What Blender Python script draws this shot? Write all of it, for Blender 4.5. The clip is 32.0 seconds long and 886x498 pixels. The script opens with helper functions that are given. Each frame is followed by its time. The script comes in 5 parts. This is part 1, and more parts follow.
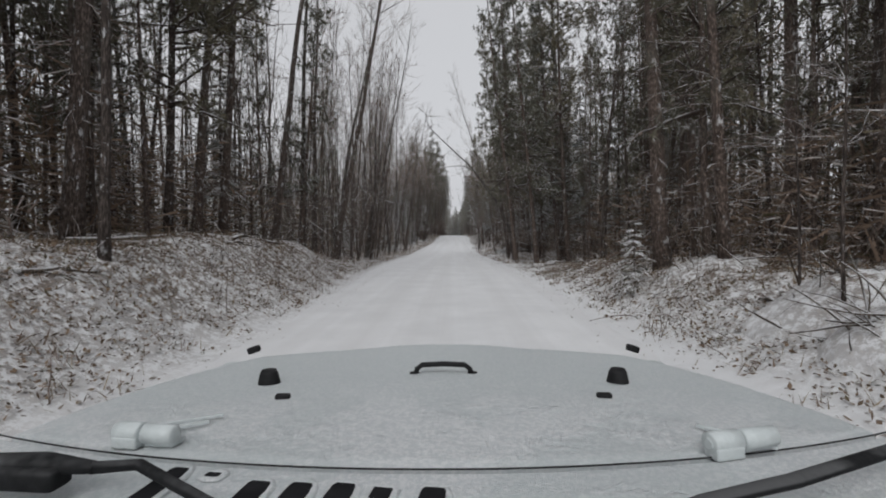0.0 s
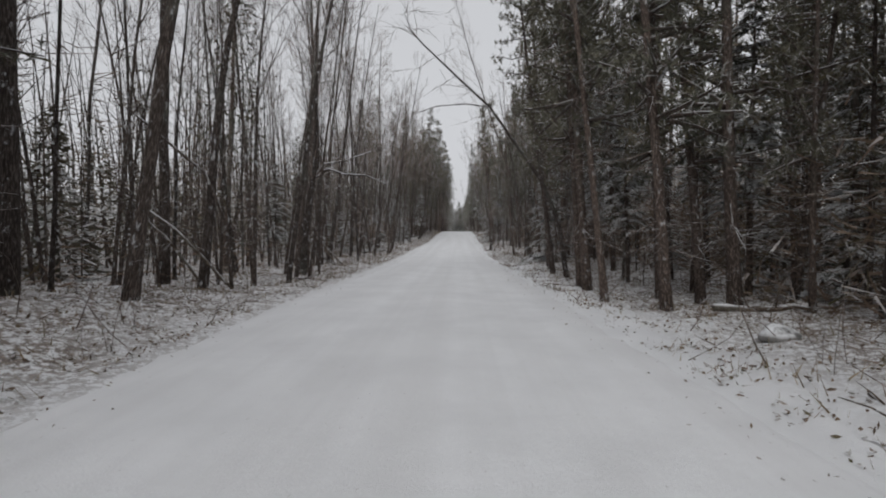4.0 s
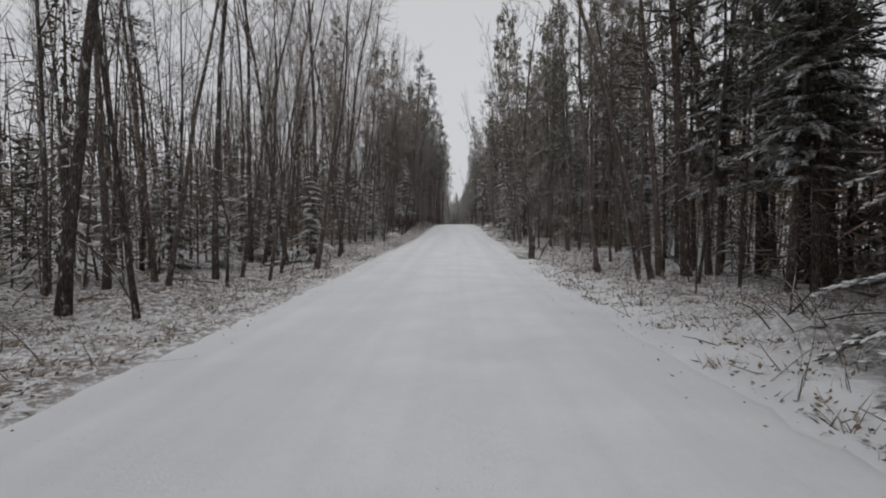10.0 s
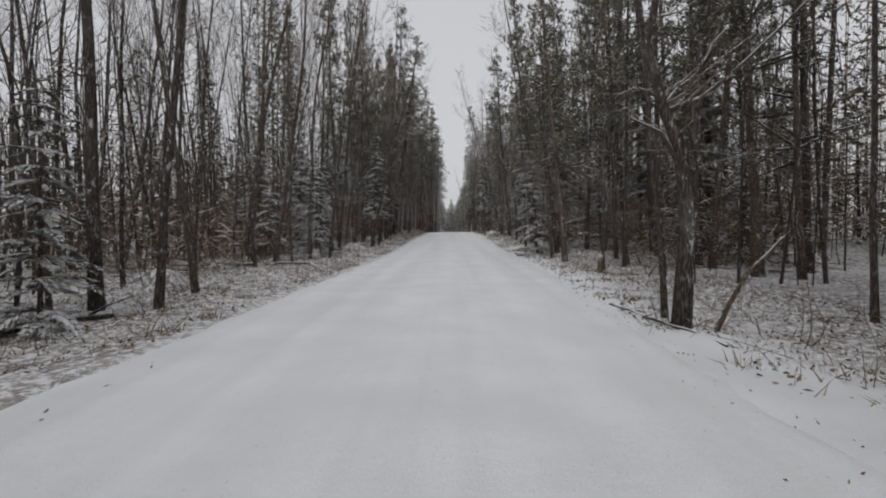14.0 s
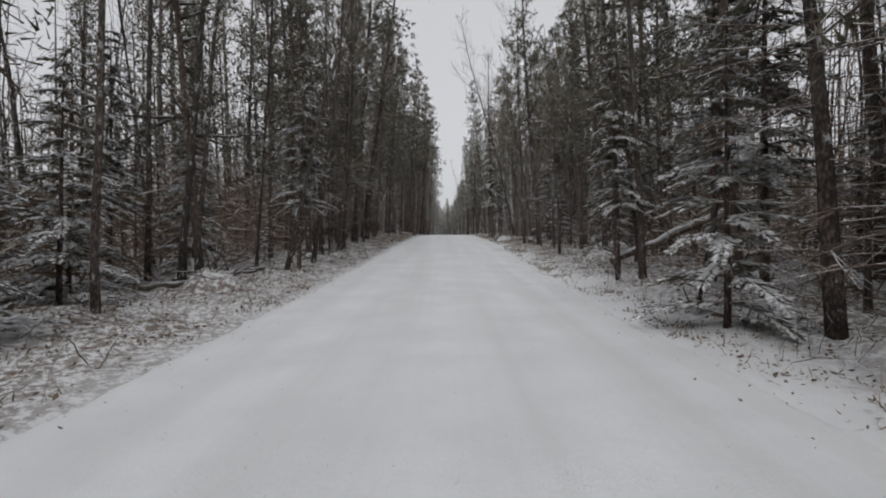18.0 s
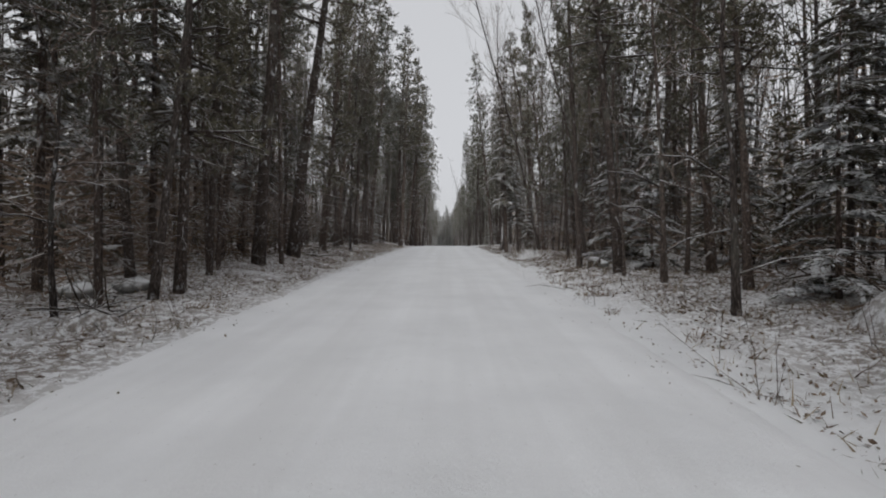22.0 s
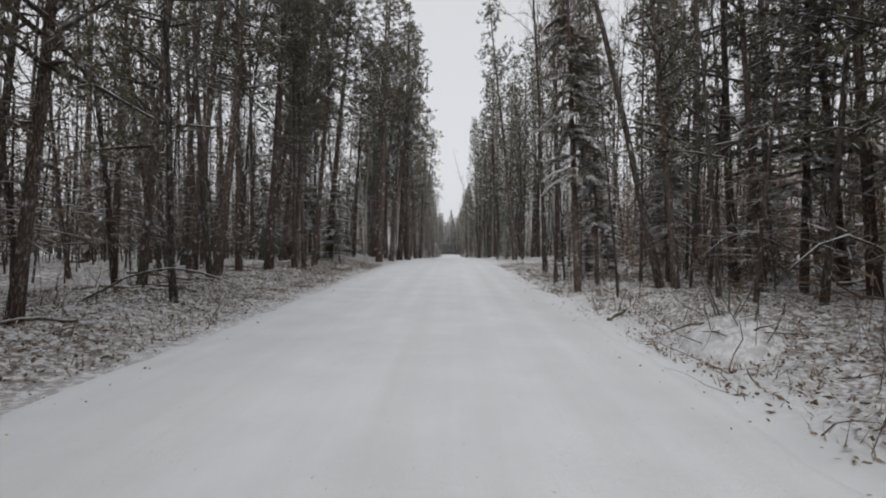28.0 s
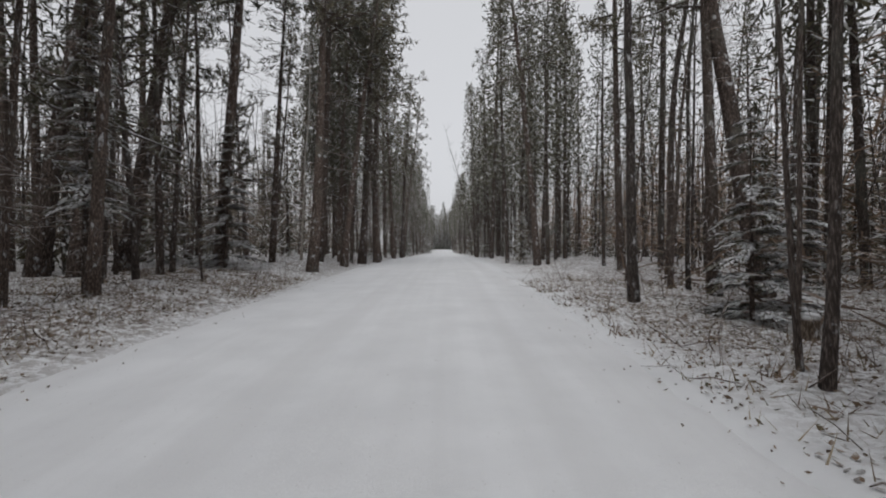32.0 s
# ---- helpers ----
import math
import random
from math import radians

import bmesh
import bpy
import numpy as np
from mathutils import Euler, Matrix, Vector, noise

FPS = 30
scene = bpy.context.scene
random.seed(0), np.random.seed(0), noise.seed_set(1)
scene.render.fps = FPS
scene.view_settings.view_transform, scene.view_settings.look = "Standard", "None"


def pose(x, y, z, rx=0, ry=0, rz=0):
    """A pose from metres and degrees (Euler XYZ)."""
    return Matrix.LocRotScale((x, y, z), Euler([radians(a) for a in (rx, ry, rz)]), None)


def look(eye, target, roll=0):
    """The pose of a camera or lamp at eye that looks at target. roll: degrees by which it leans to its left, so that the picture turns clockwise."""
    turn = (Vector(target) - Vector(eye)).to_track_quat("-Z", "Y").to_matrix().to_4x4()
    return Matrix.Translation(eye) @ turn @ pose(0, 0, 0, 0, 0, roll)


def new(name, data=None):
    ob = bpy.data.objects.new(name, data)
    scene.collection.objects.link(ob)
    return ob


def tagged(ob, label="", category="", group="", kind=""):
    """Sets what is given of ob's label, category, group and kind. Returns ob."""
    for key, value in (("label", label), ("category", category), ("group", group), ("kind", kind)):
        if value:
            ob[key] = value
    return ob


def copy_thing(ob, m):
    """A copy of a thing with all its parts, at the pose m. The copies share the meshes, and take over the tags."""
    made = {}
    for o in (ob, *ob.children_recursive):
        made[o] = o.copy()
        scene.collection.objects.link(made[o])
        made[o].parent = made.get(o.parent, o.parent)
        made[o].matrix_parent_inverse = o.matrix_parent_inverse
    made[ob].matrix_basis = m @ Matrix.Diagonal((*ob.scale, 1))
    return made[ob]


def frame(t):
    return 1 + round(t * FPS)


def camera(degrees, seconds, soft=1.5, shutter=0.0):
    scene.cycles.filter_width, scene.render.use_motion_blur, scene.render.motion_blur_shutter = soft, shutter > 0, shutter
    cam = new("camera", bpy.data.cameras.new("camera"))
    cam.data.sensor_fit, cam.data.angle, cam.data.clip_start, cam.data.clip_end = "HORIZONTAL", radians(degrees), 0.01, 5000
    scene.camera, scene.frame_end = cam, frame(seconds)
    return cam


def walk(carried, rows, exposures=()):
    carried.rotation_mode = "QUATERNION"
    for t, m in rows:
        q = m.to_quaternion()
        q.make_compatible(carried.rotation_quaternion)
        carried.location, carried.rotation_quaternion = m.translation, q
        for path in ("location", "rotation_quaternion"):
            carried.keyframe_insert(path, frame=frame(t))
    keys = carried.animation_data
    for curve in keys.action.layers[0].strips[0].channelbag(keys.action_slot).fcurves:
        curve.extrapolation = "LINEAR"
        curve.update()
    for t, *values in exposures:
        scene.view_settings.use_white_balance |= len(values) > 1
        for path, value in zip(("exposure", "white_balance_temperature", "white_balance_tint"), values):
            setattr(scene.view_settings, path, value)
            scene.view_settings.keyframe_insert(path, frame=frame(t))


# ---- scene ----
EXPOSURES = [(0.0, -0.12, 6210, 8), (5.0, -0.12, 6210, 8), (9.0, -0.12, 6210, 8), (13.0, -0.17, 6210, 8), (17.0, -0.1, 6210, 8), (21.0, -0.13, 6210, 8), (24.0, 0.04, 6210, 8), (25.0, 0.08, 6210, 8), (29.0, 0.14, 6210, 8), (30.2, 0.16, 6210, 8), (31.0, 0.02, 6210, 8), (32.0, 0.0, 6210, 8)]
# ---- the drive ----
# A camera at windscreen height goes straight along a forest road at about 3.5 m/s.
PATH = [
    (0, (-0.045, -0.059, 1.498), (-0.176, 4.938, 1.349), -0.19),
    (0.5, (-0.043, 1.897, 1.482), (-0.163, 6.893, 1.327), -0.10),
    (1, (-0.048, 3.837, 1.463), (-0.152, 8.833, 1.303), -0.08),
    (1.5, (-0.057, 5.73, 1.445), (-0.144, 10.726, 1.278), 0.07),
    (2, (-0.061, 7.579, 1.429), (-0.14, 12.576, 1.27), 0.19),
    (2.5, (-0.052, 9.432, 1.426), (-0.129, 14.429, 1.268), 0.05),
    (4.5, (-0.086, 17.334, 1.587), (-0.299, 22.325, 1.374), 0.19),
    (5, (-0.131, 19.221, 1.578), (-0.4, 24.209, 1.35), 0.23),
    (5.5, (-0.205, 21.069, 1.556), (-0.523, 26.053, 1.317), 0.30),
    (6, (-0.293, 22.867, 1.532), (-0.672, 27.847, 1.29), 0.58),
    (6.5, (-0.386, 24.631, 1.507), (-0.835, 29.604, 1.248), 0.47),
    (7, (-0.478, 26.367, 1.48), (-0.944, 31.338, 1.222), 0.34),
    (7.5, (-0.549, 28.096, 1.448), (-0.923, 33.074, 1.171), 0.23),
    (8, (-0.588, 29.852, 1.411), (-0.85, 34.838, 1.147), 0.35),
    (8.5, (-0.604, 31.636, 1.373), (-0.776, 36.627, 1.121), 0.03),
    (9, (-0.604, 33.421, 1.342), (-0.729, 38.415, 1.12), -0.01),
    (9.5, (-0.592, 35.204, 1.316), (-0.712, 40.196, 1.064), -0.04),
    (10, (-0.581, 37.006, 1.288), (-0.709, 41.998, 1.032), -0.16),
    (10.5, (-0.581, 38.829, 1.257), (-0.706, 43.822, 1.029), -0.05),
    (11, (-0.592, 40.658, 1.224), (-0.703, 45.651, 0.989), 0.09),
    (11.5, (-0.598, 42.473, 1.195), (-0.708, 47.467, 0.987), -0.12),
    (12, (-0.581, 44.263, 1.171), (-0.688, 49.258, 0.973), -0.05),
    (12.5, (-0.547, 46.025, 1.151), (-0.652, 51.02, 0.954), -0.34),
    (13, (-0.525, 47.786, 1.136), (-0.621, 52.782, 0.956), -0.22),
    (13.5, (-0.537, 49.588, 1.127), (-0.618, 54.585, 0.974), -0.15),
    (14, (-0.563, 51.419, 1.124), (-0.642, 56.416, 0.957), -0.62),
    (14.5, (-0.585, 53.276, 1.137), (-0.658, 58.273, 0.989), -0.64),
    (16.5, (-0.55, 61.161, 1.364), (-0.635, 66.158, 1.195), 0.31),
    (17, (-0.609, 63.106, 1.402), (-0.694, 68.102, 1.215), -0.14),
    (17.5, (-0.632, 65.046, 1.427), (-0.687, 70.043, 1.248), -0.03),
    (18, (-0.611, 67.003, 1.446), (-0.64, 72.001, 1.286), -0.00),
    (18.5, (-0.552, 68.956, 1.464), (-0.557, 73.954, 1.324), 0.22),
    (19, (-0.466, 70.861, 1.484), (-0.437, 75.86, 1.357), 0.49),
    (19.5, (-0.363, 72.695, 1.507), (-0.323, 77.694, 1.398), 0.46),
    (20, (-0.267, 74.472, 1.535), (-0.237, 79.471, 1.437), 0.35),
    (20.5, (-0.202, 76.214, 1.563), (-0.198, 81.213, 1.469), 0.06),
    (21, (-0.164, 77.917, 1.59), (-0.19, 82.916, 1.514), 0.02),
    (21.5, (-0.136, 79.559, 1.616), (-0.164, 84.559, 1.542), -0.01),
    (22, (-0.118, 81.112, 1.645), (-0.15, 86.112, 1.58), 0.13),
    (22.5, (-0.11, 82.585, 1.68), (-0.13, 87.585, 1.616), 0.33),
    (23, (-0.103, 83.976, 1.719), (-0.119, 88.975, 1.649), 0.13),
    (23.5, (-0.093, 85.249, 1.757), (-0.105, 90.249, 1.674), 0.07),
    (24, (-0.075, 86.41, 1.791), (-0.069, 91.41, 1.724), -0.18),
    (24.5, (-0.038, 87.505, 1.823), (-0.022, 92.504, 1.777), -0.17),
    (25, (0.029, 88.629, 1.854), (0.054, 93.629, 1.819), -0.27),
    (25.5, (0.121, 89.842, 1.895), (0.125, 94.842, 1.867), -0.53),
    (27.5, (0.155, 96.453, 2.172), (0.074, 101.452, 2.166), 0.03),
    (28, (0.141, 98.151, 2.235), (0.053, 103.15, 2.232), 0.02),
    (28.5, (0.133, 99.882, 2.286), (0.024, 104.881, 2.278), 0.09),
    (29, (0.137, 101.63, 2.322), (-0.006, 106.628, 2.305), 0.19),
    (29.5, (0.156, 103.383, 2.345), (0.002, 108.381, 2.325), 0.08),
    (30, (0.196, 105.138, 2.364), (0.066, 110.136, 2.335), 0.16),
    (30.5, (0.254, 106.878, 2.386), (0.185, 111.878, 2.353), 0.08),
    (31, (0.321, 108.575, 2.414), (0.31, 113.575, 2.371), -0.03),
    (31.5, (0.388, 110.208, 2.447), (0.387, 115.208, 2.395), 0.06),
    (32, (0.449, 111.814, 2.483), (0.435, 116.814, 2.418), 0.01),
]
cam = camera(85.4, 32.0, soft=1.95)
walk(cam, [(t, look(eye, target, roll)) for t, eye, target, roll in PATH], EXPOSURES)

# ---- sky and light: a bright, even overcast ----
world = bpy.data.worlds.new("overcast_sky")
scene.world = world
world.use_nodes = True
wn = world.node_tree.nodes
wl = world.node_tree.links
SUN_HEIGHT, SUN_WAY = radians(44), radians(188)
sky_tex = wn.new("ShaderNodeTexSky")
sky_tex.sky_type = "NISHITA"
sky_tex.sun_disc = False
sky_tex.sun_elevation, sky_tex.sun_rotation = SUN_HEIGHT, SUN_WAY
sky_tex.air_density, sky_tex.dust_density = 1.0, 4.0
sky_grey = wn.new("ShaderNodeHueSaturation")
sky_grey.inputs["Saturation"].default_value = 0.07
sky_mix = wn.new("ShaderNodeMixRGB")
sky_mix.inputs[0].default_value = 0.8
sky_mix.inputs[2].default_value = (7.4, 7.2, 7.27, 1)
wl.new(sky_tex.outputs[0], sky_grey.inputs["Color"])
wl.new(sky_grey.outputs[0], sky_mix.inputs[1])
wl.new(sky_mix.outputs[0], wn["Background"].inputs["Color"])
wn["Background"].inputs["Strength"].default_value = 0.1

sun_data = bpy.data.lights.new("sun", "SUN")
sun_data.energy, sun_data.angle, sun_data.color = 1.2, radians(35), (1.0, 0.965, 0.92)
sun = new("sun", sun_data)
sun.matrix_world = look((30 * math.sin(SUN_WAY), 30 * math.cos(SUN_WAY), 30 * math.tan(SUN_HEIGHT)), (0, 0, 0))


# ---- materials ----
def material(name):
    m = bpy.data.materials.new(name)
    m.use_nodes = True
    return m, m.node_tree.nodes, m.node_tree.links, m.node_tree.nodes["Principled BSDF"]


def ramp(nodes, links, value, stops):
    """A colour ramp over value: (place, colour) rows, the colour a grey or a triple."""
    r = nodes.new("ShaderNodeValToRGB")
    while len(r.color_ramp.elements) < len(stops):
        r.color_ramp.elements.new(0.5)
    for e, (at, c) in zip(r.color_ramp.elements, stops):
        e.position = at
        e.color = (c, c, c, 1) if isinstance(c, (int, float)) else (*c, 1)
    links.new(value, r.inputs[0])
    return r.outputs[0]


def noise_of(nodes, links, scale, detail=4.0, stretch=None, rough=0.55):
    co = nodes.new("ShaderNodeTexCoord")
    n = nodes.new("ShaderNodeTexNoise")
    n.inputs["Scale"].default_value, n.inputs["Detail"].default_value = scale, detail
    n.inputs["Roughness"].default_value = rough
    source = co.outputs["Object"]
    if stretch:
        mp = nodes.new("ShaderNodeMapping")
        mp.inputs["Scale"].default_value = stretch
        links.new(source, mp.inputs[0])
        source = mp.outputs[0]
    links.new(source, n.inputs["Vector"])
    return n.outputs["Fac"]


def blend(nodes, links, factor, a, b, mode="MIX"):
    m = nodes.new("ShaderNodeMixRGB")
    m.blend_type = mode
    for socket, v in zip(m.inputs, (factor, a, b)):
        if isinstance(v, tuple):
            socket.default_value = (*v, 1)
        elif isinstance(v, (int, float)):
            socket.default_value = v
        else:
            links.new(v, socket)
    return m.outputs[0]


def maths(nodes, links, op, a, b=0.0):
    m = nodes.new("ShaderNodeMath")
    m.operation = op
    m.use_clamp = True
    for socket, v in zip(m.inputs, (a, b)):
        if isinstance(v, (int, float)):
            socket.default_value = v
        else:
            links.new(v, socket)
    return m.outputs[0]


def upward(nodes, links, low, high):
    """How far a face looks up: 0 at the slope low, 1 at high."""
    g = nodes.new("ShaderNodeNewGeometry")
    s = nodes.new("ShaderNodeSeparateXYZ")
    links.new(g.outputs["Normal"], s.inputs[0])
    r = nodes.new("ShaderNodeMapRange")
    r.inputs["From Min"].default_value, r.inputs["From Max"].default_value = low, high
    links.new(s.outputs[2], r.inputs[0])
    return r.outputs[0]


def relief(nodes, links, shader, height, strength, distance):
    b = nodes.new("ShaderNodeBump")
    b.inputs["Strength"].default_value, b.inputs["Distance"].default_value = strength, distance
    links.new(height, b.inputs["Height"])
    links.new(b.outputs[0], shader.inputs["Normal"])


SNOW = (0.79, 0.795, 0.812)


def bark_material(name, dark, light, snow=0.6, grain=(9, 9, 1.6), rough=0.9):
    m, n, l, s = material(name)
    fine = noise_of(n, l, 5.0, 6.0, grain)
    broad = noise_of(n, l, 0.7, 3.0)
    info = n.new("ShaderNodeObjectInfo")
    base = ramp(n, l, fine, [(0.38, tuple(v * 0.7 for v in dark)), (0.5, dark), (0.64, light)])
    tone = ramp(n, l, info.outputs["Random"], [(0.0, (0.7, 0.7, 0.7)), (1.0, (1.25, 1.2, 1.15))])
    base = blend(n, l, 1.0, base, tone, "MULTIPLY")
    base = blend(n, l, ramp(n, l, broad, [(0.52, 0.0), (0.66, 0.35)]), base, (0.19, 0.2, 0.17))
    if snow:
        patch = ramp(n, l, noise_of(n, l, 2.3, 4.0), [(0.42, 0.0), (0.52, 1.0)])
        cover = maths(n, l, "MULTIPLY", upward(n, l, 0.35, 0.75), patch)
        base = blend(n, l, maths(n, l, "MULTIPLY", cover, snow), base, SNOW)
        # wet snow that the wind has plastered on one side of the stems
        g = n.new("ShaderNodeNewGeometry")
        d = n.new("ShaderNodeVectorMath")
        d.operation = "DOT_PRODUCT"
        d.inputs[1].default_value = (0.35, -0.93, 0.1)
        l.new(g.outputs["Normal"], d.inputs[0])
        wind = n.new("ShaderNodeMapRange")
        wind.inputs["From Min"].default_value, wind.inputs["From Max"].default_value = 0.35, 0.9
        l.new(d.outputs["Value"], wind.inputs[0])
        flecks = ramp(n, l, noise_of(n, l, 6.0, 6.0, (1, 1, 0.55), 0.75), [(0.57, 0.0), (0.63, 1.0)])
        base = blend(n, l, maths(n, l, "MULTIPLY", maths(n, l, "MULTIPLY", wind.outputs[0], flecks), 0.75), base, SNOW)
    l.new(base, s.inputs["Base Color"])
    s.inputs["Roughness"].default_value = rough
    s.inputs["Specular IOR Level"].default_value = 0.2
    relief(n, l, s, fine, 1.0, 0.05)
    return m


def needle_material(name, dark, light, snow, low=0.35, high=0.85):
    m, n, l, s = material(name)
    isle = n.new("ShaderNodeNewGeometry")
    base = ramp(n, l, isle.outputs["Random Per Island"], [(0.0, dark), (0.75, light), (1.0, (0.09, 0.08, 0.045))])
    info = n.new("ShaderNodeObjectInfo")
    tone = ramp(n, l, info.outputs["Random"], [(0.0, (0.75, 0.8, 0.8)), (1.0, (1.2, 1.12, 1.0))])
    base = blend(n, l, 1.0, base, tone, "MULTIPLY")
    patch = ramp(n, l, noise_of(n, l, 1.6, 5.0, None, 0.7), [(0.40, 0.0), (0.56, 1.0)])
    cover = maths(n, l, "MULTIPLY", upward(n, l, low, high), patch)
    base = blend(n, l, maths(n, l, "MULTIPLY", cover, snow), base, SNOW)
    l.new(base, s.inputs["Base Color"])
    s.inputs["Roughness"].default_value = 0.75
    s.inputs["Specular IOR Level"].default_value = 0.25
    return m


def snow_material(name, litter):
    """Fresh thin snow; litter: dry leaves and grass show through in patches away from the road."""
    m, n, l, s = material(name)
    fine = noise_of(n, l, 55.0, 5.0, None, 0.7)
    lumps = noise_of(n, l, 7.0, 5.0)
    wide = noise_of(n, l, 0.9, 4.0)
    base = blend(n, l, ramp(n, l, wide, [(0.35, 0.0), (0.7, 1.0)]), (0.81, 0.812, 0.826), (0.73, 0.732, 0.745))
    if litter:
        co = n.new("ShaderNodeTexCoord")
        xyz = n.new("ShaderNodeSeparateXYZ")
        l.new(co.outputs["Object"], xyz.inputs[0])
        side = n.new("ShaderNodeMath")
        side.operation = "ABSOLUTE"
        l.new(xyz.outputs[0], side.inputs[0])
        away = n.new("ShaderNodeMapRange")
        away.inputs["From Min"].default_value, away.inputs["From Max"].default_value = 2.9, 4.6
        l.new(side.outputs[0], away.inputs[0])
        spots = ramp(n, l, noise_of(n, l, 8.0, 8.0, None, 0.78), [(0.455, 0.0), (0.525, 1.0)])
        broad = ramp(n, l, noise_of(n, l, 0.55, 5.0, None, 0.65), [(0.3, 0.35), (0.55, 1.0)])
        bare = maths(n, l, "MULTIPLY", maths(n, l, "MULTIPLY", spots, broad), away.outputs[0])
        leaf = ramp(n, l, noise_of(n, l, 30.0, 4.0), [(0.3, (0.07, 0.05, 0.038)), (0.5, (0.16, 0.12, 0.092)), (0.7, (0.3, 0.235, 0.185))])
        base = blend(n, l, maths(n, l, "MULTIPLY", bare, 0.88), base, leaf)
    else:
        ruts = noise_of(n, l, 1.0, 4.0, (1.6, 0.02, 1))
        base = blend(n, l, ramp(n, l, ruts, [(0.4, 0.0), (0.68, 0.5)]), base, (0.66, 0.655, 0.66))
        grit = ramp(n, l, noise_of(n, l, 24.0, 6.0, (1, 0.5, 1), 0.75), [(0.64, 0.0), (0.72, 0.7)])
        base = blend(n, l, grit, base, (0.28, 0.25, 0.23))
    l.new(base, s.inputs["Base Color"])
    s.inputs["Roughness"].default_value = 0.85
    s.inputs["Specular IOR Level"].default_value = 0.15
    relief(n, l, s, blend(n, l, 0.5, fine, lumps), 0.6 if litter else 0.5, 0.045 if litter else 0.03)
    return m


def plain_material(name, a, b, scale=8.0, rough=0.6, metallic=0.0, bump=0.2, spec=0.4, snow=0.0):
    m, n, l, s = material(name)
    fac = noise_of(n, l, scale, 5.0)
    base = ramp(n, l, fac, [(0.3, a), (0.7, b)])
    if snow:
        patch = ramp(n, l, noise_of(n, l, 3.0, 5.0, None, 0.65), [(0.38, 0.0), (0.5, 1.0)])
        base = blend(n, l, maths(n, l, "MULTIPLY", maths(n, l, "MULTIPLY", upward(n, l, 0.3, 0.7), patch), snow), base, SNOW)
    l.new(base, s.inputs["Base Color"])
    s.inputs["Roughness"].default_value, s.inputs["Metallic"].default_value = rough, metallic
    s.inputs["Specular IOR Level"].default_value = spec
    if bump:
        relief(n, l, s, fac, bump, 0.01)
    return m


BARK_HARD = bark_material("hardwood_bark", (0.078, 0.064, 0.058), (0.2, 0.168, 0.152), 0.9)
BARK_PINE = bark_material("pine_bark", (0.084, 0.066, 0.058), (0.215, 0.172, 0.15), 0.85, (7, 7, 2.2))
BARK_PALE = bark_material("birch_bark", (0.28, 0.26, 0.24), (0.48, 0.46, 0.43), 0.5, (2, 2, 9))
TWIG = bark_material("twig_bark", (0.175, 0.136, 0.118), (0.36, 0.286, 0.25), 0.95, (3, 3, 3))
NEEDLE_PINE = needle_material("pine_needles", (0.082, 0.08, 0.062), (0.168, 0.155, 0.12), 0.68, 0.15, 0.7)
NEEDLE_FIR = needle_material("fir_needles", (0.092, 0.088, 0.071), (0.175, 0.16, 0.125), 0.85, 0.15, 0.6)
SNOW_GROUND = snow_material("snow_over_litter", True)
SNOW_ROAD = snow_material("road_snow", False)
SNOW_LOAD = plain_material("snow_on_boughs", (0.74, 0.74, 0.76), (0.82, 0.82, 0.84), 14.0, 0.8, 0, 0.5, 0.15)
DEADWOOD = bark_material("dead_wood", (0.09, 0.07, 0.055), (0.24, 0.2, 0.165), 0.95, (8, 8, 1.5))
DRY_LEAF = needle_material("dry_leaves", (0.095, 0.068, 0.052), (0.24, 0.172, 0.126), 0.5, 0.8, 0.98)
BRUSH = needle_material("dead_undergrowth", (0.13, 0.094, 0.075), (0.27, 0.2, 0.16), 0.6, 0.3, 0.8)
DRY_GRASS = needle_material("dry_grass", (0.2, 0.15, 0.1), (0.42, 0.34, 0.25), 0.3)
STONE = plain_material("field_stone", (0.12, 0.115, 0.11), (0.3, 0.29, 0.28), 6.0, 0.85, 0, 0.5, 0.2, 0.95)


# ---- mesh helpers ----
class Shape:
    """Points and faces gathered for one mesh."""

    def __init__(self):
        self.points, self.faces, self.count = [], [], 0

    def add(self, points, faces):
        self.points.append(np.asarray(points, float))
        self.faces.extend([tuple(i + self.count for i in f) for f in faces])
        self.count += len(points)

    def mesh(self, name, mat, smooth=True):
        me = bpy.data.meshes.new(name)
        pts = np.concatenate(self.points) if self.points else np.zeros((0, 3))
        me.from_pydata(pts.tolist(), [], self.faces)
        me.materials.append(mat)
        if smooth:
            me.polygons.foreach_set("use_smooth", [True] * len(me.polygons))
        me.update()
        return me


RING = {k: [(i, (i + 1) % k, k + (i + 1) % k, k + i) for i in range(k)] for k in range(3, 21)}


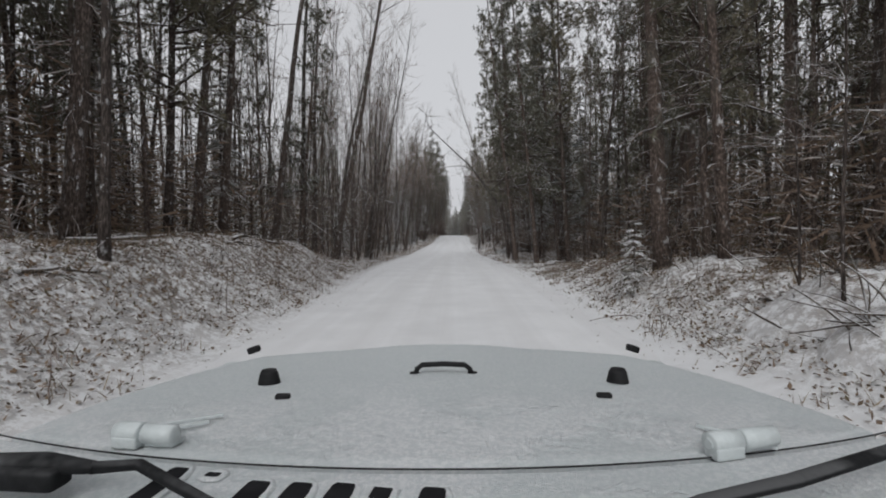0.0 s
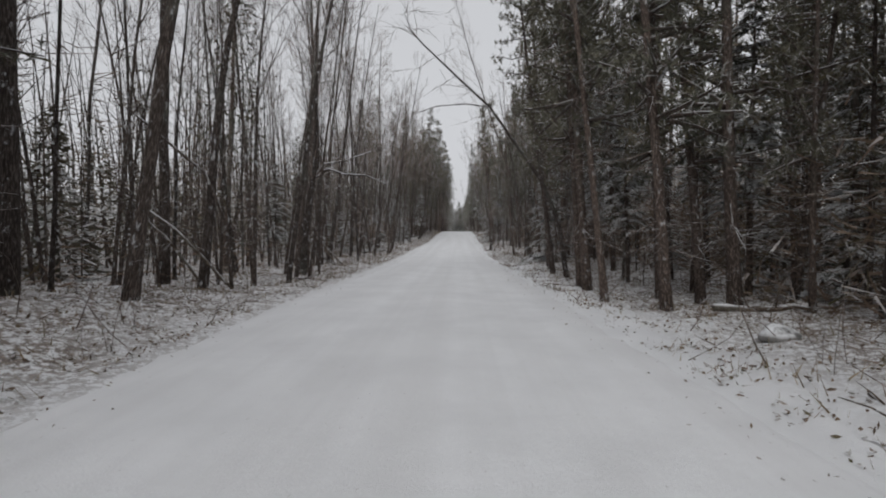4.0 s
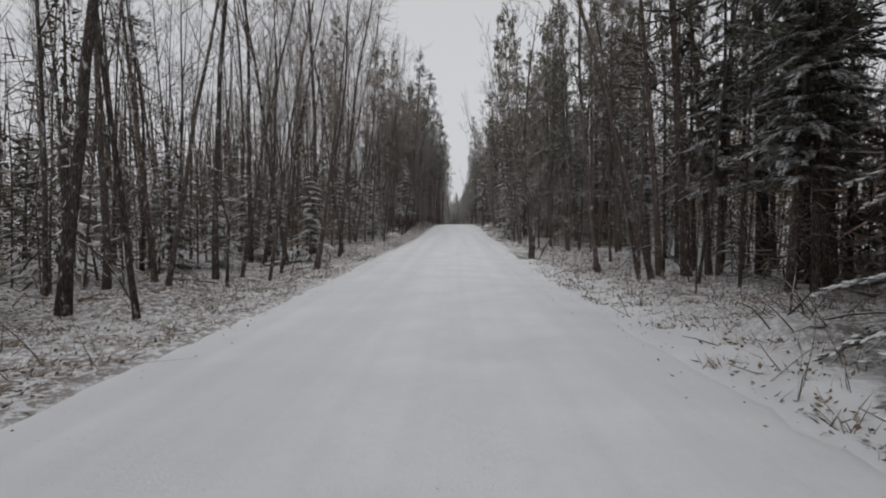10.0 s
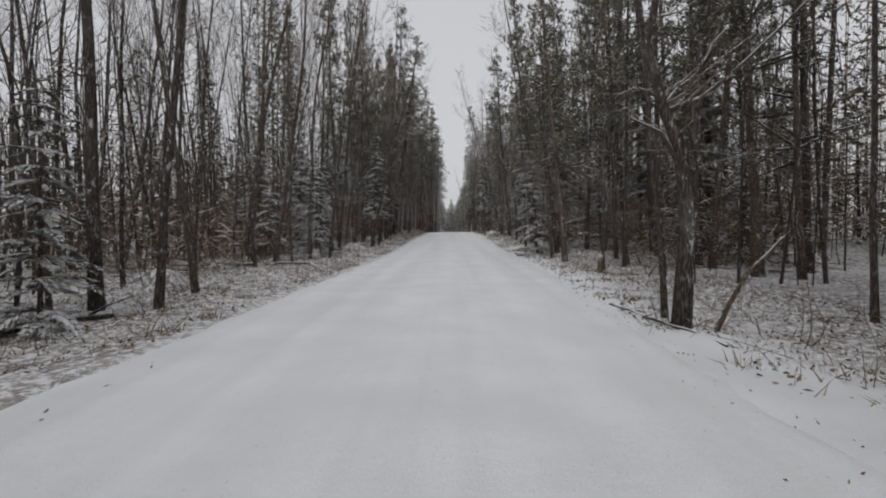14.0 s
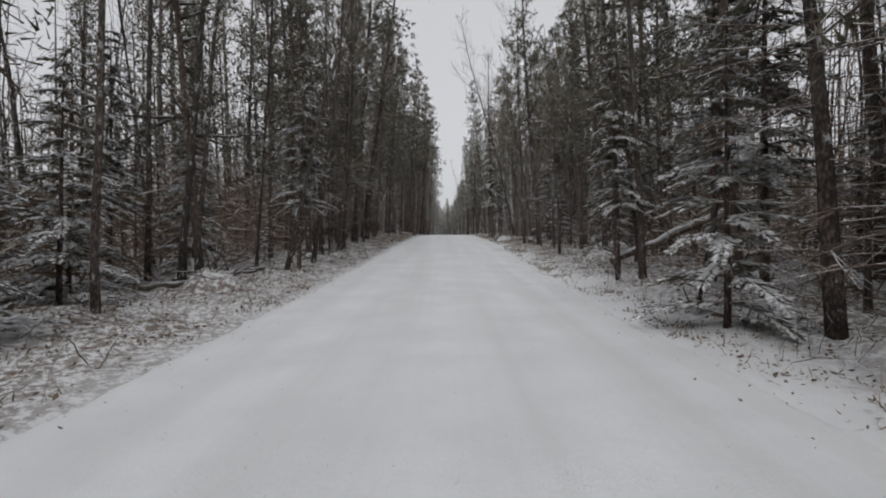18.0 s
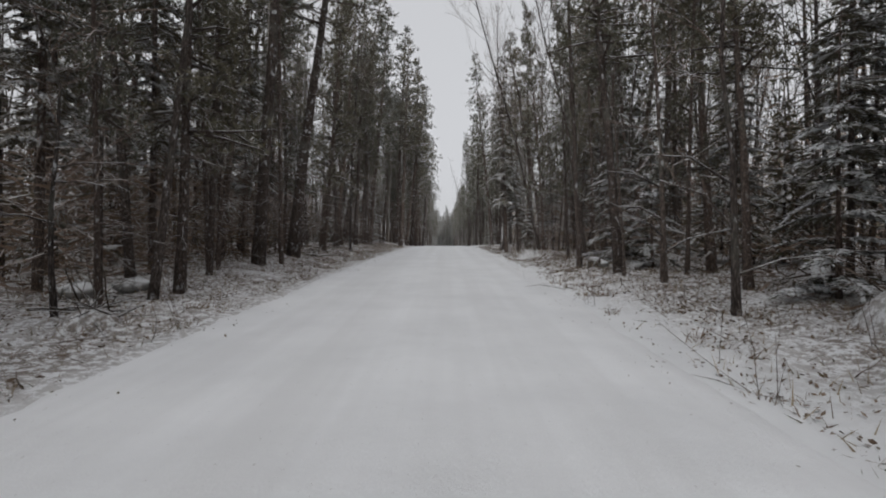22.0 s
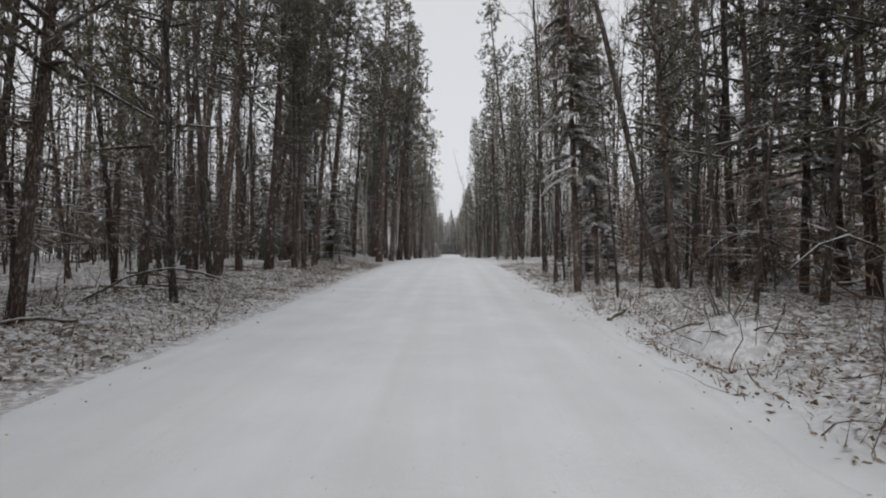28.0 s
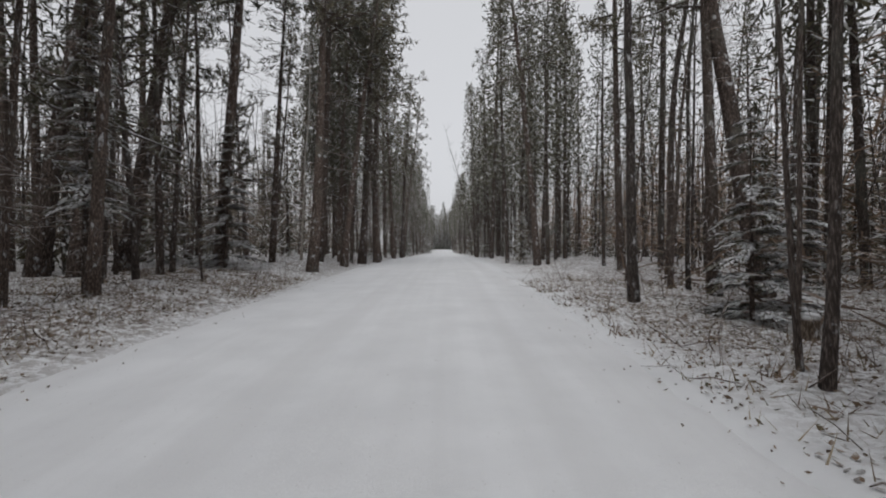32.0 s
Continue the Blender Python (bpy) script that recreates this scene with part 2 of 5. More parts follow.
def tube(shape, line, radii, sides=6, flat=1.0, cap=True):
    """A tapered round limb along a line."""
    line = np.asarray(line, float)
    n = len(line)
    way = np.gradient(line, axis=0)
    way /= np.linalg.norm(way, axis=1, keepdims=True) + 1e-9
    ref = np.array([0.0, 0.0, 1.0]) if abs(way[:, 2]).mean() < 0.8 else np.array([0.0, 1.0, 0.0])
    across = np.cross(way, ref)
    across /= np.linalg.norm(across, axis=1, keepdims=True) + 1e-9
    up = np.cross(across, way)
    a = np.linspace(0, 2 * np.pi, sides, endpoint=False)
    rad = np.asarray(radii, float)[:, None, None]
    pts = line[:, None] + rad * (np.cos(a)[None, :, None] * across[:, None] + flat * np.sin(a)[None, :, None] * up[:, None])
    faces = [tuple(v + k * sides for v in f) for k in range(n - 1) for f in RING[sides]]
    if cap:
        faces.append(tuple(range(n * sides - 1, (n - 1) * sides - 1, -1))[::-1])
        faces.append(tuple(range(sides))[::-1])
    shape.add(pts.reshape(-1, 3), faces)


def wander(rng, start, way, length, steps, bend=0.1, lift=0.0):
    """A line that grows from start along way, swerving a little; lift pulls it up or down."""
    way = np.array(way, float) / np.linalg.norm(way)
    pts = [np.array(start, float)]
    for _ in range(steps):
        way = way + rng.normal(0, bend, 3) + (0, 0, lift)
        way /= np.linalg.norm(way)
        pts.append(pts[-1] + way * length / steps)
    return np.array(pts)


def blades(shape, roots, ways, lengths, widths, rng):
    """Many thin leaf-like triangles at once."""
    roots, ways = np.asarray(roots, float), np.asarray(ways, float)
    ways = ways / (np.linalg.norm(ways, axis=1, keepdims=True) + 1e-9)
    side = np.cross(ways, rng.normal(0, 1, ways.shape))
    side /= np.linalg.norm(side, axis=1, keepdims=True) + 1e-9
    lengths, widths = np.asarray(lengths)[:, None], np.asarray(widths)[:, None]
    pts = np.stack([roots + side * widths, roots + ways * lengths, roots - side * widths], 1).reshape(-1, 3)
    shape.add(pts, [(3 * i, 3 * i + 1, 3 * i + 2) for i in range(len(roots))])


def sprays(shape, roots, ways, lengths, widths, rng, tilt=0.25):
    """Flat evergreen twigs: narrow four-cornered sprays lying nearly level."""
    roots, ways = np.asarray(roots, float), np.asarray(ways, float)
    ways = ways / (np.linalg.norm(ways, axis=1, keepdims=True) + 1e-9)
    up = np.array([0, 0, 1.0]) + rng.normal(0, tilt, ways.shape)
    side = np.cross(ways, up)
    side /= np.linalg.norm(side, axis=1, keepdims=True) + 1e-9
    lengths, widths = np.asarray(lengths)[:, None], np.asarray(widths)[:, None]
    tip = roots + ways * lengths
    mid = roots + ways * lengths * 0.5
    pts = np.stack([roots, mid + side * widths, tip, mid - side * widths], 1)
    pts[:, (1, 3), 2] -= 0.18 * widths
    shape.add(pts.reshape(-1, 3), [(4 * i, 4 * i + 1, 4 * i + 2, 4 * i + 3) for i in range(len(roots))])


def part(name, shape, mat, parent, label="", smooth=True, kind=""):
    """One mesh object under a thing or under a part."""
    ob = new(name, shape.mesh(name, mat, smooth))
    ob.parent = parent
    return tagged(ob, label, kind=kind)


# ---- kinds of tree ----
def hardwood(rng, height, girth, fork=0.5, mat=None, low=0.35):
    """A bare deciduous tree: trunk, limbs and twigs."""
    tree = new("bare_tree")
    trunk, limbs, twigs = Shape(), Shape(), Shape()
    line = wander(rng, (0, 0, -0.3), (rng.normal(0, 0.03), rng.normal(0, 0.03), 1), height, 14, 0.035, 0.03)
    t = np.linspace(0, 1, 15)
    radii = girth * (1 - 0.86 * t ** 0.9) * (1 + 0.3 * np.exp(-t * 40))
    tube(trunk, line, radii, 8)

    ends, ways, longs = [], [], []

    def twig(start, way, length, r, depth):
        steps = 4 if depth == 0 else 3
        pts = wander(rng, start, way, length, steps, 0.16, 0.05)
        tube(limbs if depth == 0 else twigs, pts, r * np.linspace(1, 0.3, steps + 1), 4 if depth == 0 else 3, 1.0, False)
        for _ in range(rng.integers(4, 7) if depth == 0 else rng.integers(4, 7)):
            k = rng.uniform(0.25, 1.0) * steps
            i = min(int(k), steps - 1)
            at = pts[i] + (pts[i + 1] - pts[i]) * (k - i)
            d = pts[i + 1] - pts[i]
            d = d / np.linalg.norm(d) + rng.normal(0, 0.5, 3) + (0, 0, 0.2)
            if depth == 0:
                twig(at, d, length * rng.uniform(0.35, 0.6), r * 0.5, 1)
            else:
                ends.append(at), ways.append(d), longs.append(length * rng.uniform(0.4, 0.9))

    for _ in range(int(height * 1.0)):
        k = rng.uniform(low, 0.98) ** 0.8
        i = min(int(k * 14), 13)
        at = line[i] + (line[i + 1] - line[i]) * (k * 14 - i)
        a = rng.uniform(0, 2 * np.pi)
        steep = rng.uniform(0.5, 1.5)
        twig(at, np.array([np.cos(a), np.sin(a), steep]), (1.15 - k) * rng.uniform(2.2, 5.0) + 0.5, max(0.012, girth * (1 - k) * 0.38), 0)
    if rng.random() < fork:
        i = rng.integers(4, 9)
        a = rng.uniform(0, 2 * np.pi)
        second = wander(rng, line[i], (0.4 * np.cos(a), 0.4 * np.sin(a), 1), height * 0.45, 8, 0.06, 0.06)
        tube(trunk, second, radii[i] * 0.65 * np.linspace(1, 0.2, 9), 6)
    longs = np.array(longs)
    blades(twigs, ends, ways, longs, 0.003 + 0.006 * longs, rng)
    mat = mat or BARK_HARD
    part("trunk", trunk, mat, tree)
    part("limbwork", limbs, mat, tree, kind="stuff")
    part("branchwork", twigs, TWIG, tree, kind="stuff")
    return tree


def tall_pine(rng, height, girth, bare=0.42):
    """A forest pine: straight trunk, dead lower branches, a tufted crown."""
    tree = new("tall_pine_tree")
    trunk, dead, limbs, crown = Shape(), Shape(), Shape(), Shape()
    line = wander(rng, (0, 0, -0.3), (rng.normal(0, 0.012), rng.normal(0, 0.012), 1), height, 12, 0.012, 0.02)
    t = np.linspace(0, 1, 13)
    tube(trunk, line, girth * (1 - 0.9 * t) * (1 + 0.28 * np.exp(-t * 45)), 10)
    side_at, side_way = [], []
    for _ in range(52):
        k = rng.uniform(0.07, bare + 0.1)
        z = k * height
        a = rng.uniform(0, 2 * np.pi)
        pts = wander(rng, (0, 0, z), (np.cos(a), np.sin(a), rng.uniform(-0.35, 0.15)), rng.uniform(0.5, 2.2), 3, 0.12, -0.05)
        pts[:, :2] += line[min(int(k * 12), 11), :2]
        tube(dead, pts, 0.014 * np.linspace(1, 0.35, 4), 3, 1.0, False)
        if rng.random() < 0.7:
            d = pts[3] - pts[1] + rng.normal(0, 0.3, 3)
            side_at.append(pts[1]), side_way.append(d), side_at.append(pts[2]), side_way.append(d * (0.5, 1.0, -1.0))
    blades(dead, side_at, side_way, rng.uniform(0.25, 0.8, len(side_at)), np.full(len(side_at), 0.006), rng)
    roots, ways = [], []
    for _ in range(70):
        k = rng.uniform(bare, 1.0)
        spread = (1.0 - (k - bare) / (1 - bare)) ** 0.7 * height * 0.125 + 0.35
        a = rng.uniform(0, 2 * np.pi)
        start = np.array([*line[min(int(k * 12), 12), :2], k * height * 0.985])
        length = spread * rng.uniform(0.55, 1.1)
        pts = wander(rng, start, (np.cos(a), np.sin(a), rng.uniform(-0.1, 0.45)), length, 4, 0.12, 0.04)
        tube(limbs, pts[(0, 2, 4), :], 0.07 * (1.15 - k) * np.array([1, 0.65, 0.3]), 3, 1.0, False)
        for _ in range(int(3 + length * 3.8)):
            q = rng.uniform(0.25, 1.0)
            i = min(int(q * 4), 3)
            at = pts[i] + (pts[i + 1] - pts[i]) * (q * 4 - i) + rng.normal(0, 0.16, 3) * (0.6 + length * 0.35)
            for _ in range(13):
                roots.append(at)
                ways.append(rng.normal(0, 1, 3) + (0, 0, 0.35))
    n = len(roots)
    blades(crown, roots, ways, rng.uniform(0.16, 0.34, n), rng.uniform(0.012, 0.032, n), rng)
    part("trunk", trunk, BARK_PINE, tree)
    part("dead_branchwork", dead, TWIG, tree, "thin dead lower branches", kind="stuff")
    part("limbwork", limbs, BARK_PINE, tree, kind="stuff")
    part("crown", crown, NEEDLE_PINE, tree, "", False, "stuff")
    return tree


def fir(rng, height, girth, low=0.06, spread=0.2, snow=1.0, gaps=0.12):
    """A young fir or hemlock with level boughs and snow lying on them."""
    tree = new("snowy_fir_tree")
    trunk, limbs, crown, load = Shape(), Shape(), Shape(), Shape()
    line = wander(rng, (0, 0, -0.2), (0, 0, 1), height, 8, 0.01, 0.02)
    tube(trunk, line, girth * np.linspace(1, 0.08, 9), 7)
    roots, ways, sizes, loaded = [], [], [], []
    whorls = int(7 + height * 2.1)
    for w in range(whorls):
        k = low + (0.985 - low) * (w + rng.uniform(-0.3, 0.3)) / whorls
        k = min(max(k, low), 0.985)
        reach = (1 - k) ** 0.85 * height * spread + 0.15
        for _ in range(5):
            if rng.random() < gaps:
                continue
            a = rng.uniform(0, 2 * np.pi)
            length = reach * rng.uniform(0.6, 1.12)
            start = (line[min(int(k * 8), 8), 0], line[min(int(k * 8), 8), 1], k * height - 0.2)
            pts = wander(rng, start, (np.cos(a), np.sin(a), rng.uniform(0.0, 0.35)), length, 5, 0.06, -0.15)
            tube(limbs, pts[(0, 2, 4), :], (0.008 + 0.01 * length) * np.array([1, 0.7, 0.35]), 3, 1.0, False)
            d = pts[-1] - pts[0]
            level = np.array([-np.sin(a), np.cos(a), 0])
            for q in np.linspace(0.12, 1.0, int(8 + length * 28)):
                i = min(int(q * 5), 4)
                at = pts[i] + (pts[i + 1] - pts[i]) * (q * 5 - i)
                for s in (-1, 1):
                    roots.append(at)
                    ways.append(d / np.linalg.norm(d) * 0.9 + s * level * rng.uniform(0.5, 1.1) + rng.normal(0, 0.12, 3) + (0, 0, -0.12))
                    size = min(0.09 + 0.2 * length * (1.1 - q) * rng.uniform(0.4, 1.2), 0.3)
                    sizes.append(size)
                    if size > 0.2:
                        w = ways[-1] / np.linalg.norm(ways[-1])
                        for f, turn in ((0.35, 0.7), (0.6, -0.7)):
                            roots.append(at + w * size * f)
                            ways.append(w + turn * (level * rng.uniform(0.4, 1.0) + np.array([np.cos(a), np.sin(a), -0.2]) * rng.uniform(0.0, 0.6)))
                            sizes.append(size * rng.uniform(0.35, 0.6))
            loaded.extend([rng.random() < snow * 0.72] * (len(roots) - len(loaded)))
    n = len(roots)
    sizes = np.array(sizes)
    roots, ways, loaded = np.array(roots), np.array(ways), np.array(loaded)
    sprays(crown, roots, ways, sizes, np.minimum(sizes * rng.uniform(0.09, 0.17, n), 0.021), rng, 0.5)
    some = loaded & (rng.random(n) < 0.8)
    k = int(some.sum())
    if k:
        sprays(load, roots[some] + ways[some] * 0.04 + (0, 0, 0.016), ways[some] + rng.normal(0, 0.1, (k, 3)), sizes[some] * rng.uniform(0.35, 0.75, k), np.minimum(sizes[some] * rng.uniform(0.1, 0.18, k), 0.022), rng, 0.3)
    if low > 0.15:
        for _ in range(int(height * 6)):
            a, k = rng.uniform(0, 2 * np.pi), rng.uniform(0.06, low + 0.08)
            tube(limbs, wander(rng, (*line[min(int(k * 8), 8), :2], k * height), (np.cos(a), np.sin(a), -0.15), rng.uniform(0.25, 0.85), 3, 0.2, -0.1), 0.009 * np.linspace(1, 0.3, 4), 3, 1.0, False)
    part("trunk", trunk, BARK_PINE, tree)
    part("limbwork", limbs, TWIG, tree, kind="stuff")
    part("crown", crown, NEEDLE_FIR, tree, "", False, "stuff")
    if snow:
        part("snow_load", load, SNOW_LOAD, tree, "fresh white snow on the boughs", False, "stuff")
    return tree


def dead_conifer(rng, height, girth):
    """A shaded conifer whose lower boughs have died back to bare grey twigs."""
    tree = new("twiggy_conifer")
    trunk, twigs, crown = Shape(), Shape(), Shape()
    line = wander(rng, (0, 0, -0.2), (rng.normal(0, 0.02), rng.normal(0, 0.02), 1), height, 8, 0.015, 0.02)
    tube(trunk, line, girth * np.linspace(1, 0.12, 9), 7)
    roots, ways, side_at, side_way, side_long = [], [], [], [], []
    for _ in range(int(height * 9)):
        k = rng.uniform(0.05, 0.97)
        a = rng.uniform(0, 2 * np.pi)
        length = (1.15 - k) * rng.uniform(0.6, 1.6) + 0.2
        pts = wander(rng, (*line[min(int(k * 8), 8), :2], k * height - 0.1), (np.cos(a), np.sin(a), 0.05), length, 3, 0.1, -0.09)
        tube(twigs, pts, 0.011 * np.linspace(1, 0.3, 4), 3, 1.0, False)
        for _ in range(5):
            d = pts[3] - pts[0] + rng.normal(0, 0.35, 3) * length
            side_at.append(pts[rng.integers(1, 3)]), side_way.append(d), side_long.append(length * rng.uniform(0.35, 0.6))
        if k > 0.5:
            for q in range(18):
                roots.append(pts[1 + q % 3] - (pts[1] - pts[0]) * rng.random() + rng.normal(0, 0.04, 3))
                ways.append(pts[3] - pts[0] + rng.normal(0, 0.5, 3) * length)
    n = len(roots)
    blades(twigs, side_at, side_way, side_long, np.full(len(side_at), 0.006), rng)
    sprays(crown, roots, ways, rng.uniform(0.12, 0.32, n), rng.uniform(0.01, 0.026, n), rng, 0.5)
    part("trunk", trunk, BARK_PINE, tree)
    part("branchwork", twigs, TWIG, tree, "dense bare grey twigs dusted with snow", kind="stuff")
    part("crown", crown, NEEDLE_FIR, tree, "", False, "stuff")
    return tree


def sapling(rng, height):
    """A thin bare sapling."""
    tree = new("sapling")
    stem, twigs = Shape(), Shape()
    line = wander(rng, (0, 0, -0.1), (rng.normal(0, 0.08), rng.normal(0, 0.08), 1), height, 6, 0.06, 0.03)
    tube(stem, line, (0.008 + height * 0.0045) * np.linspace(1, 0.25, 7), 5)
    for _ in range(int(5 + height * 3)):
        k = rng.uniform(0.25, 0.97)
        i = min(int(k * 6), 5)
        a = rng.uniform(0, 2 * np.pi)
        pts = wander(rng, line[i], (np.cos(a), np.sin(a), 0.8), height * 0.22 * rng.uniform(0.5, 1.2), 3, 0.15, 0.03)
        tube(twigs, pts, 0.006 * np.linspace(1, 0.4, 4), 3, 1.0, False)
        for _ in range(2):
            tube(twigs, wander(rng, pts[1], pts[2] - pts[0] + rng.normal(0, 0.15, 3), height * 0.1, 2, 0.15), (0.004, 0.003, 0.002), 3, 1.0, False)
    part("stem", stem, BARK_HARD, tree)
    part("branchwork", twigs, TWIG, tree, kind="stuff")
    return tree


# ---- light trees for the depth of the wood ----
def light_pine(rng):
    stem, crown = Shape(), Shape()
    h = rng.uniform(17, 21)
    tube(stem, [(0, 0, -0.3), (0, 0, h * 0.5), (rng.normal(0, 0.2), 0, h)], (0.16, 0.11, 0.02), 5, 1.0, False)
    n = 26
    k = rng.uniform(0.08, 0.4, n)
    roots = np.stack([0 * k, 0 * k, k * h], 1)
    blades(stem, roots, rng.normal(0, 1, (n, 3)) * (1, 1, 0.15), rng.uniform(0.6, 1.8, n), np.full(n, 0.012), rng)
    n = 1000
    k = rng.uniform(0.3, 1.0, n)
    reach = ((1 - k) ** 0.7 * 2.2 + 0.3) * rng.uniform(0.1, 1, n) ** 0.6
    a = rng.integers(0, 14, n) * 0.449 + rng.normal(0, 0.12, n)
    roots = np.stack([reach * np.cos(a), reach * np.sin(a), k * h + rng.normal(0, 0.1, n)], 1)
    blades(crown, roots, rng.normal(0, 1, (n, 3)) + (0, 0, 0.2), rng.uniform(0.25, 0.56, n), rng.uniform(0.03, 0.075, n), rng)
    return stem, crown


def light_hardwood(rng):
    stem, crown = Shape(), Shape()
    h = rng.uniform(14, 19)
    line = wander(rng, (0, 0, -0.3), (rng.normal(0, 0.04), rng.normal(0, 0.04), 1), h, 5, 0.04, 0.02)
    tube(stem, line, rng.uniform(0.05, 0.1) * np.array([1, 0.85, 0.7, 0.5, 0.3, 0.1]), 5, 1.0, False)
    roots, ways, longs = [], [], []
    for _ in range(22):
        k = rng.uniform(0.3, 0.97)
        i = min(int(k * 5), 4)
        at = line[i] + (line[i + 1] - line[i]) * (k * 5 - i)
        a = rng.uniform(0, 2 * np.pi)
        way = np.array([np.cos(a), np.sin(a), rng.uniform(0.6, 1.6)])
        way /= np.linalg.norm(way)
        long = (1.2 - k) * rng.uniform(1.5, 3.5) + 0.3
        roots.append(at), ways.append(way), longs.append(long)
        for _ in range(7):
            roots.append(at + way * long * rng.uniform(0.25, 0.95)), ways.append(way + rng.normal(0, 0.5, 3)), longs.append(long * rng.uniform(0.25, 0.5))
    longs = np.array(longs)
    blades(stem, roots, ways, longs, 0.005 + 0.008 * longs, rng)
    return stem, crown


def light_fir(rng):
    stem, crown = Shape(), Shape()
    h = rng.uniform(4, 10)
    tube(stem, [(0, 0, -0.2), (0, 0, h)], (0.015 * h, 0.01), 4, 1.0, False)
    n = 700
    k = 0.06 + 0.93 * rng.uniform(0, 1, n) ** 1.2
    a = rng.uniform(0, 2 * np.pi, n)
    reach = ((1 - k) ** 0.85 * h * 0.2 + 0.1) * rng.uniform(0.15, 0.9, n)
    roots = np.stack([reach * np.cos(a), reach * np.sin(a), k * h - reach * 0.25], 1)
    ways = np.stack([np.cos(a), np.sin(a), rng.uniform(-0.5, 0.1, n)], 1) + rng.normal(0, 0.35, (n, 3))
    sprays(crown, roots, ways, (0.25 + 0.08 * h * (1 - k)) * rng.uniform(0.5, 1.1, n), rng.uniform(0.03, 0.085, n), rng, 0.4)
    return stem, crown


# ---- the ground ----
def smooth(y, ys, zs):
    """A soft curve through the given heights."""
    f = np.interp(y, ys, zs)
    for d in (-4.0, -2.0, 2.0, 4.0):
        f = f + np.interp(np.asarray(y) + d, ys, zs)
    return f / 5


WAVES = np.random.RandomState(3).uniform(0, 1, (26, 4))


def bumps(x, y, size):
    """Soft random unevenness of about that size, one metre high at most."""
    z = 0.0
    for a, b, c, d in WAVES:
        k = 2 * np.pi / size * (0.5 + 1.6 * a)
        z = z + np.sin(k * (np.cos(6.283 * b) * x + np.sin(6.283 * b) * y) + 6.283 * c) * (0.6 + d) / 26 * 2.2
    return z


ROAD_Y = [-30, 0, 8, 16, 24, 32, 40, 48, 56, 64, 72, 80, 88, 96, 104, 112, 122, 135, 150, 180, 240, 420]
ROAD_Z = [0.5, -0.0, -0.07, 0.06, 0.02, -0.13, -0.26, -0.36, -0.28, -0.09, -0.0, 0.12, 0.34, 0.65, 0.85, 0.98, 1.2, 1.3, 1.2, 0.6, -0.4, -0.4]
# How far the forest floor stands above the road, along the way, on either side.
LEFT_Y = [-20, 9, 13, 17, 22, 26, 34, 50, 66, 75, 84, 96, 110, 130]
LEFT_Z = [1.4, 1.45, 1.55, 1.25, 0.4, 0.1, -0.1, -0.1, -0.05, 0.1, 0.15, 0.3, 0.4, 0.35]
RIGHT_Y = [-20, 10, 16, 20, 24, 28, 36, 42, 54, 66, 72, 76, 82, 88, 94, 100, 112, 120, 135]
RIGHT_Z = [0.95, 0.95, 0.75, 0.3, -0.15, -0.25, 0.1, 0.2, -0.05, -0.35, 0.1, 0.5, 0.45, 0.15, 0.2, 0.3, 0.3, -0.2, 0.2]
# The edges of the travelled way.
EDGE_Y = [-30, 12, 24, 45, 58, 68, 80, 100, 420]
EDGE_L = [-3.3, -3.3, -4.1, -4.45, -4.5, -4.0, -4.0, -4.0, -4.0]
EDGE_R = [2.75, 2.75, 2.45, 2.25, 2.1, 2.65, 2.55, 2.9, 2.9]


def road_z(y):
    return smooth(y, ROAD_Y, ROAD_Z)


def outside(x, y):
    """How far a place lies outside the road's edge; below 0 on the road."""
    return np.where(x < 0, smooth(y, EDGE_Y, EDGE_L) - x, x - smooth(y, EDGE_Y, EDGE_R))


def ground_z(x, y):
    x, y = np.asarray(x, float), np.asarray(y, float)
    off = outside(x, y)
    rise = np.where(x < 0, smooth(y, LEFT_Y, LEFT_Z), smooth(y, RIGHT_Y, RIGHT_Z))
    far = np.clip(off / 2.6, 0, 1)
    far = far * far * (3 - 2 * far)
    verge = np.clip(off / 0.7, 0, 1)
    z = road_z(y) + rise * far + verge * (0.09 * bumps(x, y, 3.0) + 0.065 * bumps(x, y, 0.9) + 0.03 * bumps(y, x, 0.55)) + far * 0.2 * bumps(x, y, 14.0)
    return z - 0.035 - np.clip(-off / 0.5, 0, 1) * 0.10


def sheet(name, xs, ys, height, mat):
    gx, gy = np.meshgrid(xs, ys)
    pts = np.stack([gx, gy, height(gx, gy)], -1).reshape(-1, 3)
    w = len(xs)
    faces = [(j * w + i, j * w + i + 1, (j + 1) * w + i + 1, (j + 1) * w + i) for j in range(len(ys) - 1) for i in range(w - 1)]
    s = Shape()
    s.add(pts, faces)
    return new(name, s.mesh(name, mat))


side_x = np.concatenate([np.arange(0.2, 5.2, 0.17), np.arange(5.2, 12, 0.5), np.arange(12, 40, 2.0), (45, 60, 90, 150, 300, 700)])
xs = np.concatenate([-2.2 - side_x[::-1], (-1.0, 0.6), 1.8 + side_x])
ys = np.concatenate([(-700, -200, -80, -40), np.arange(-24, 126, 0.24), np.arange(126, 134, 0.4), np.arange(134, 200, 2.0), np.arange(200, 430, 12), (500, 700, 1000, 1600)])
ground = tagged(sheet("ground", xs, ys, ground_z, SNOW_GROUND), "thin snow over brown leaf litter on the forest floor", "ground", kind="structure")


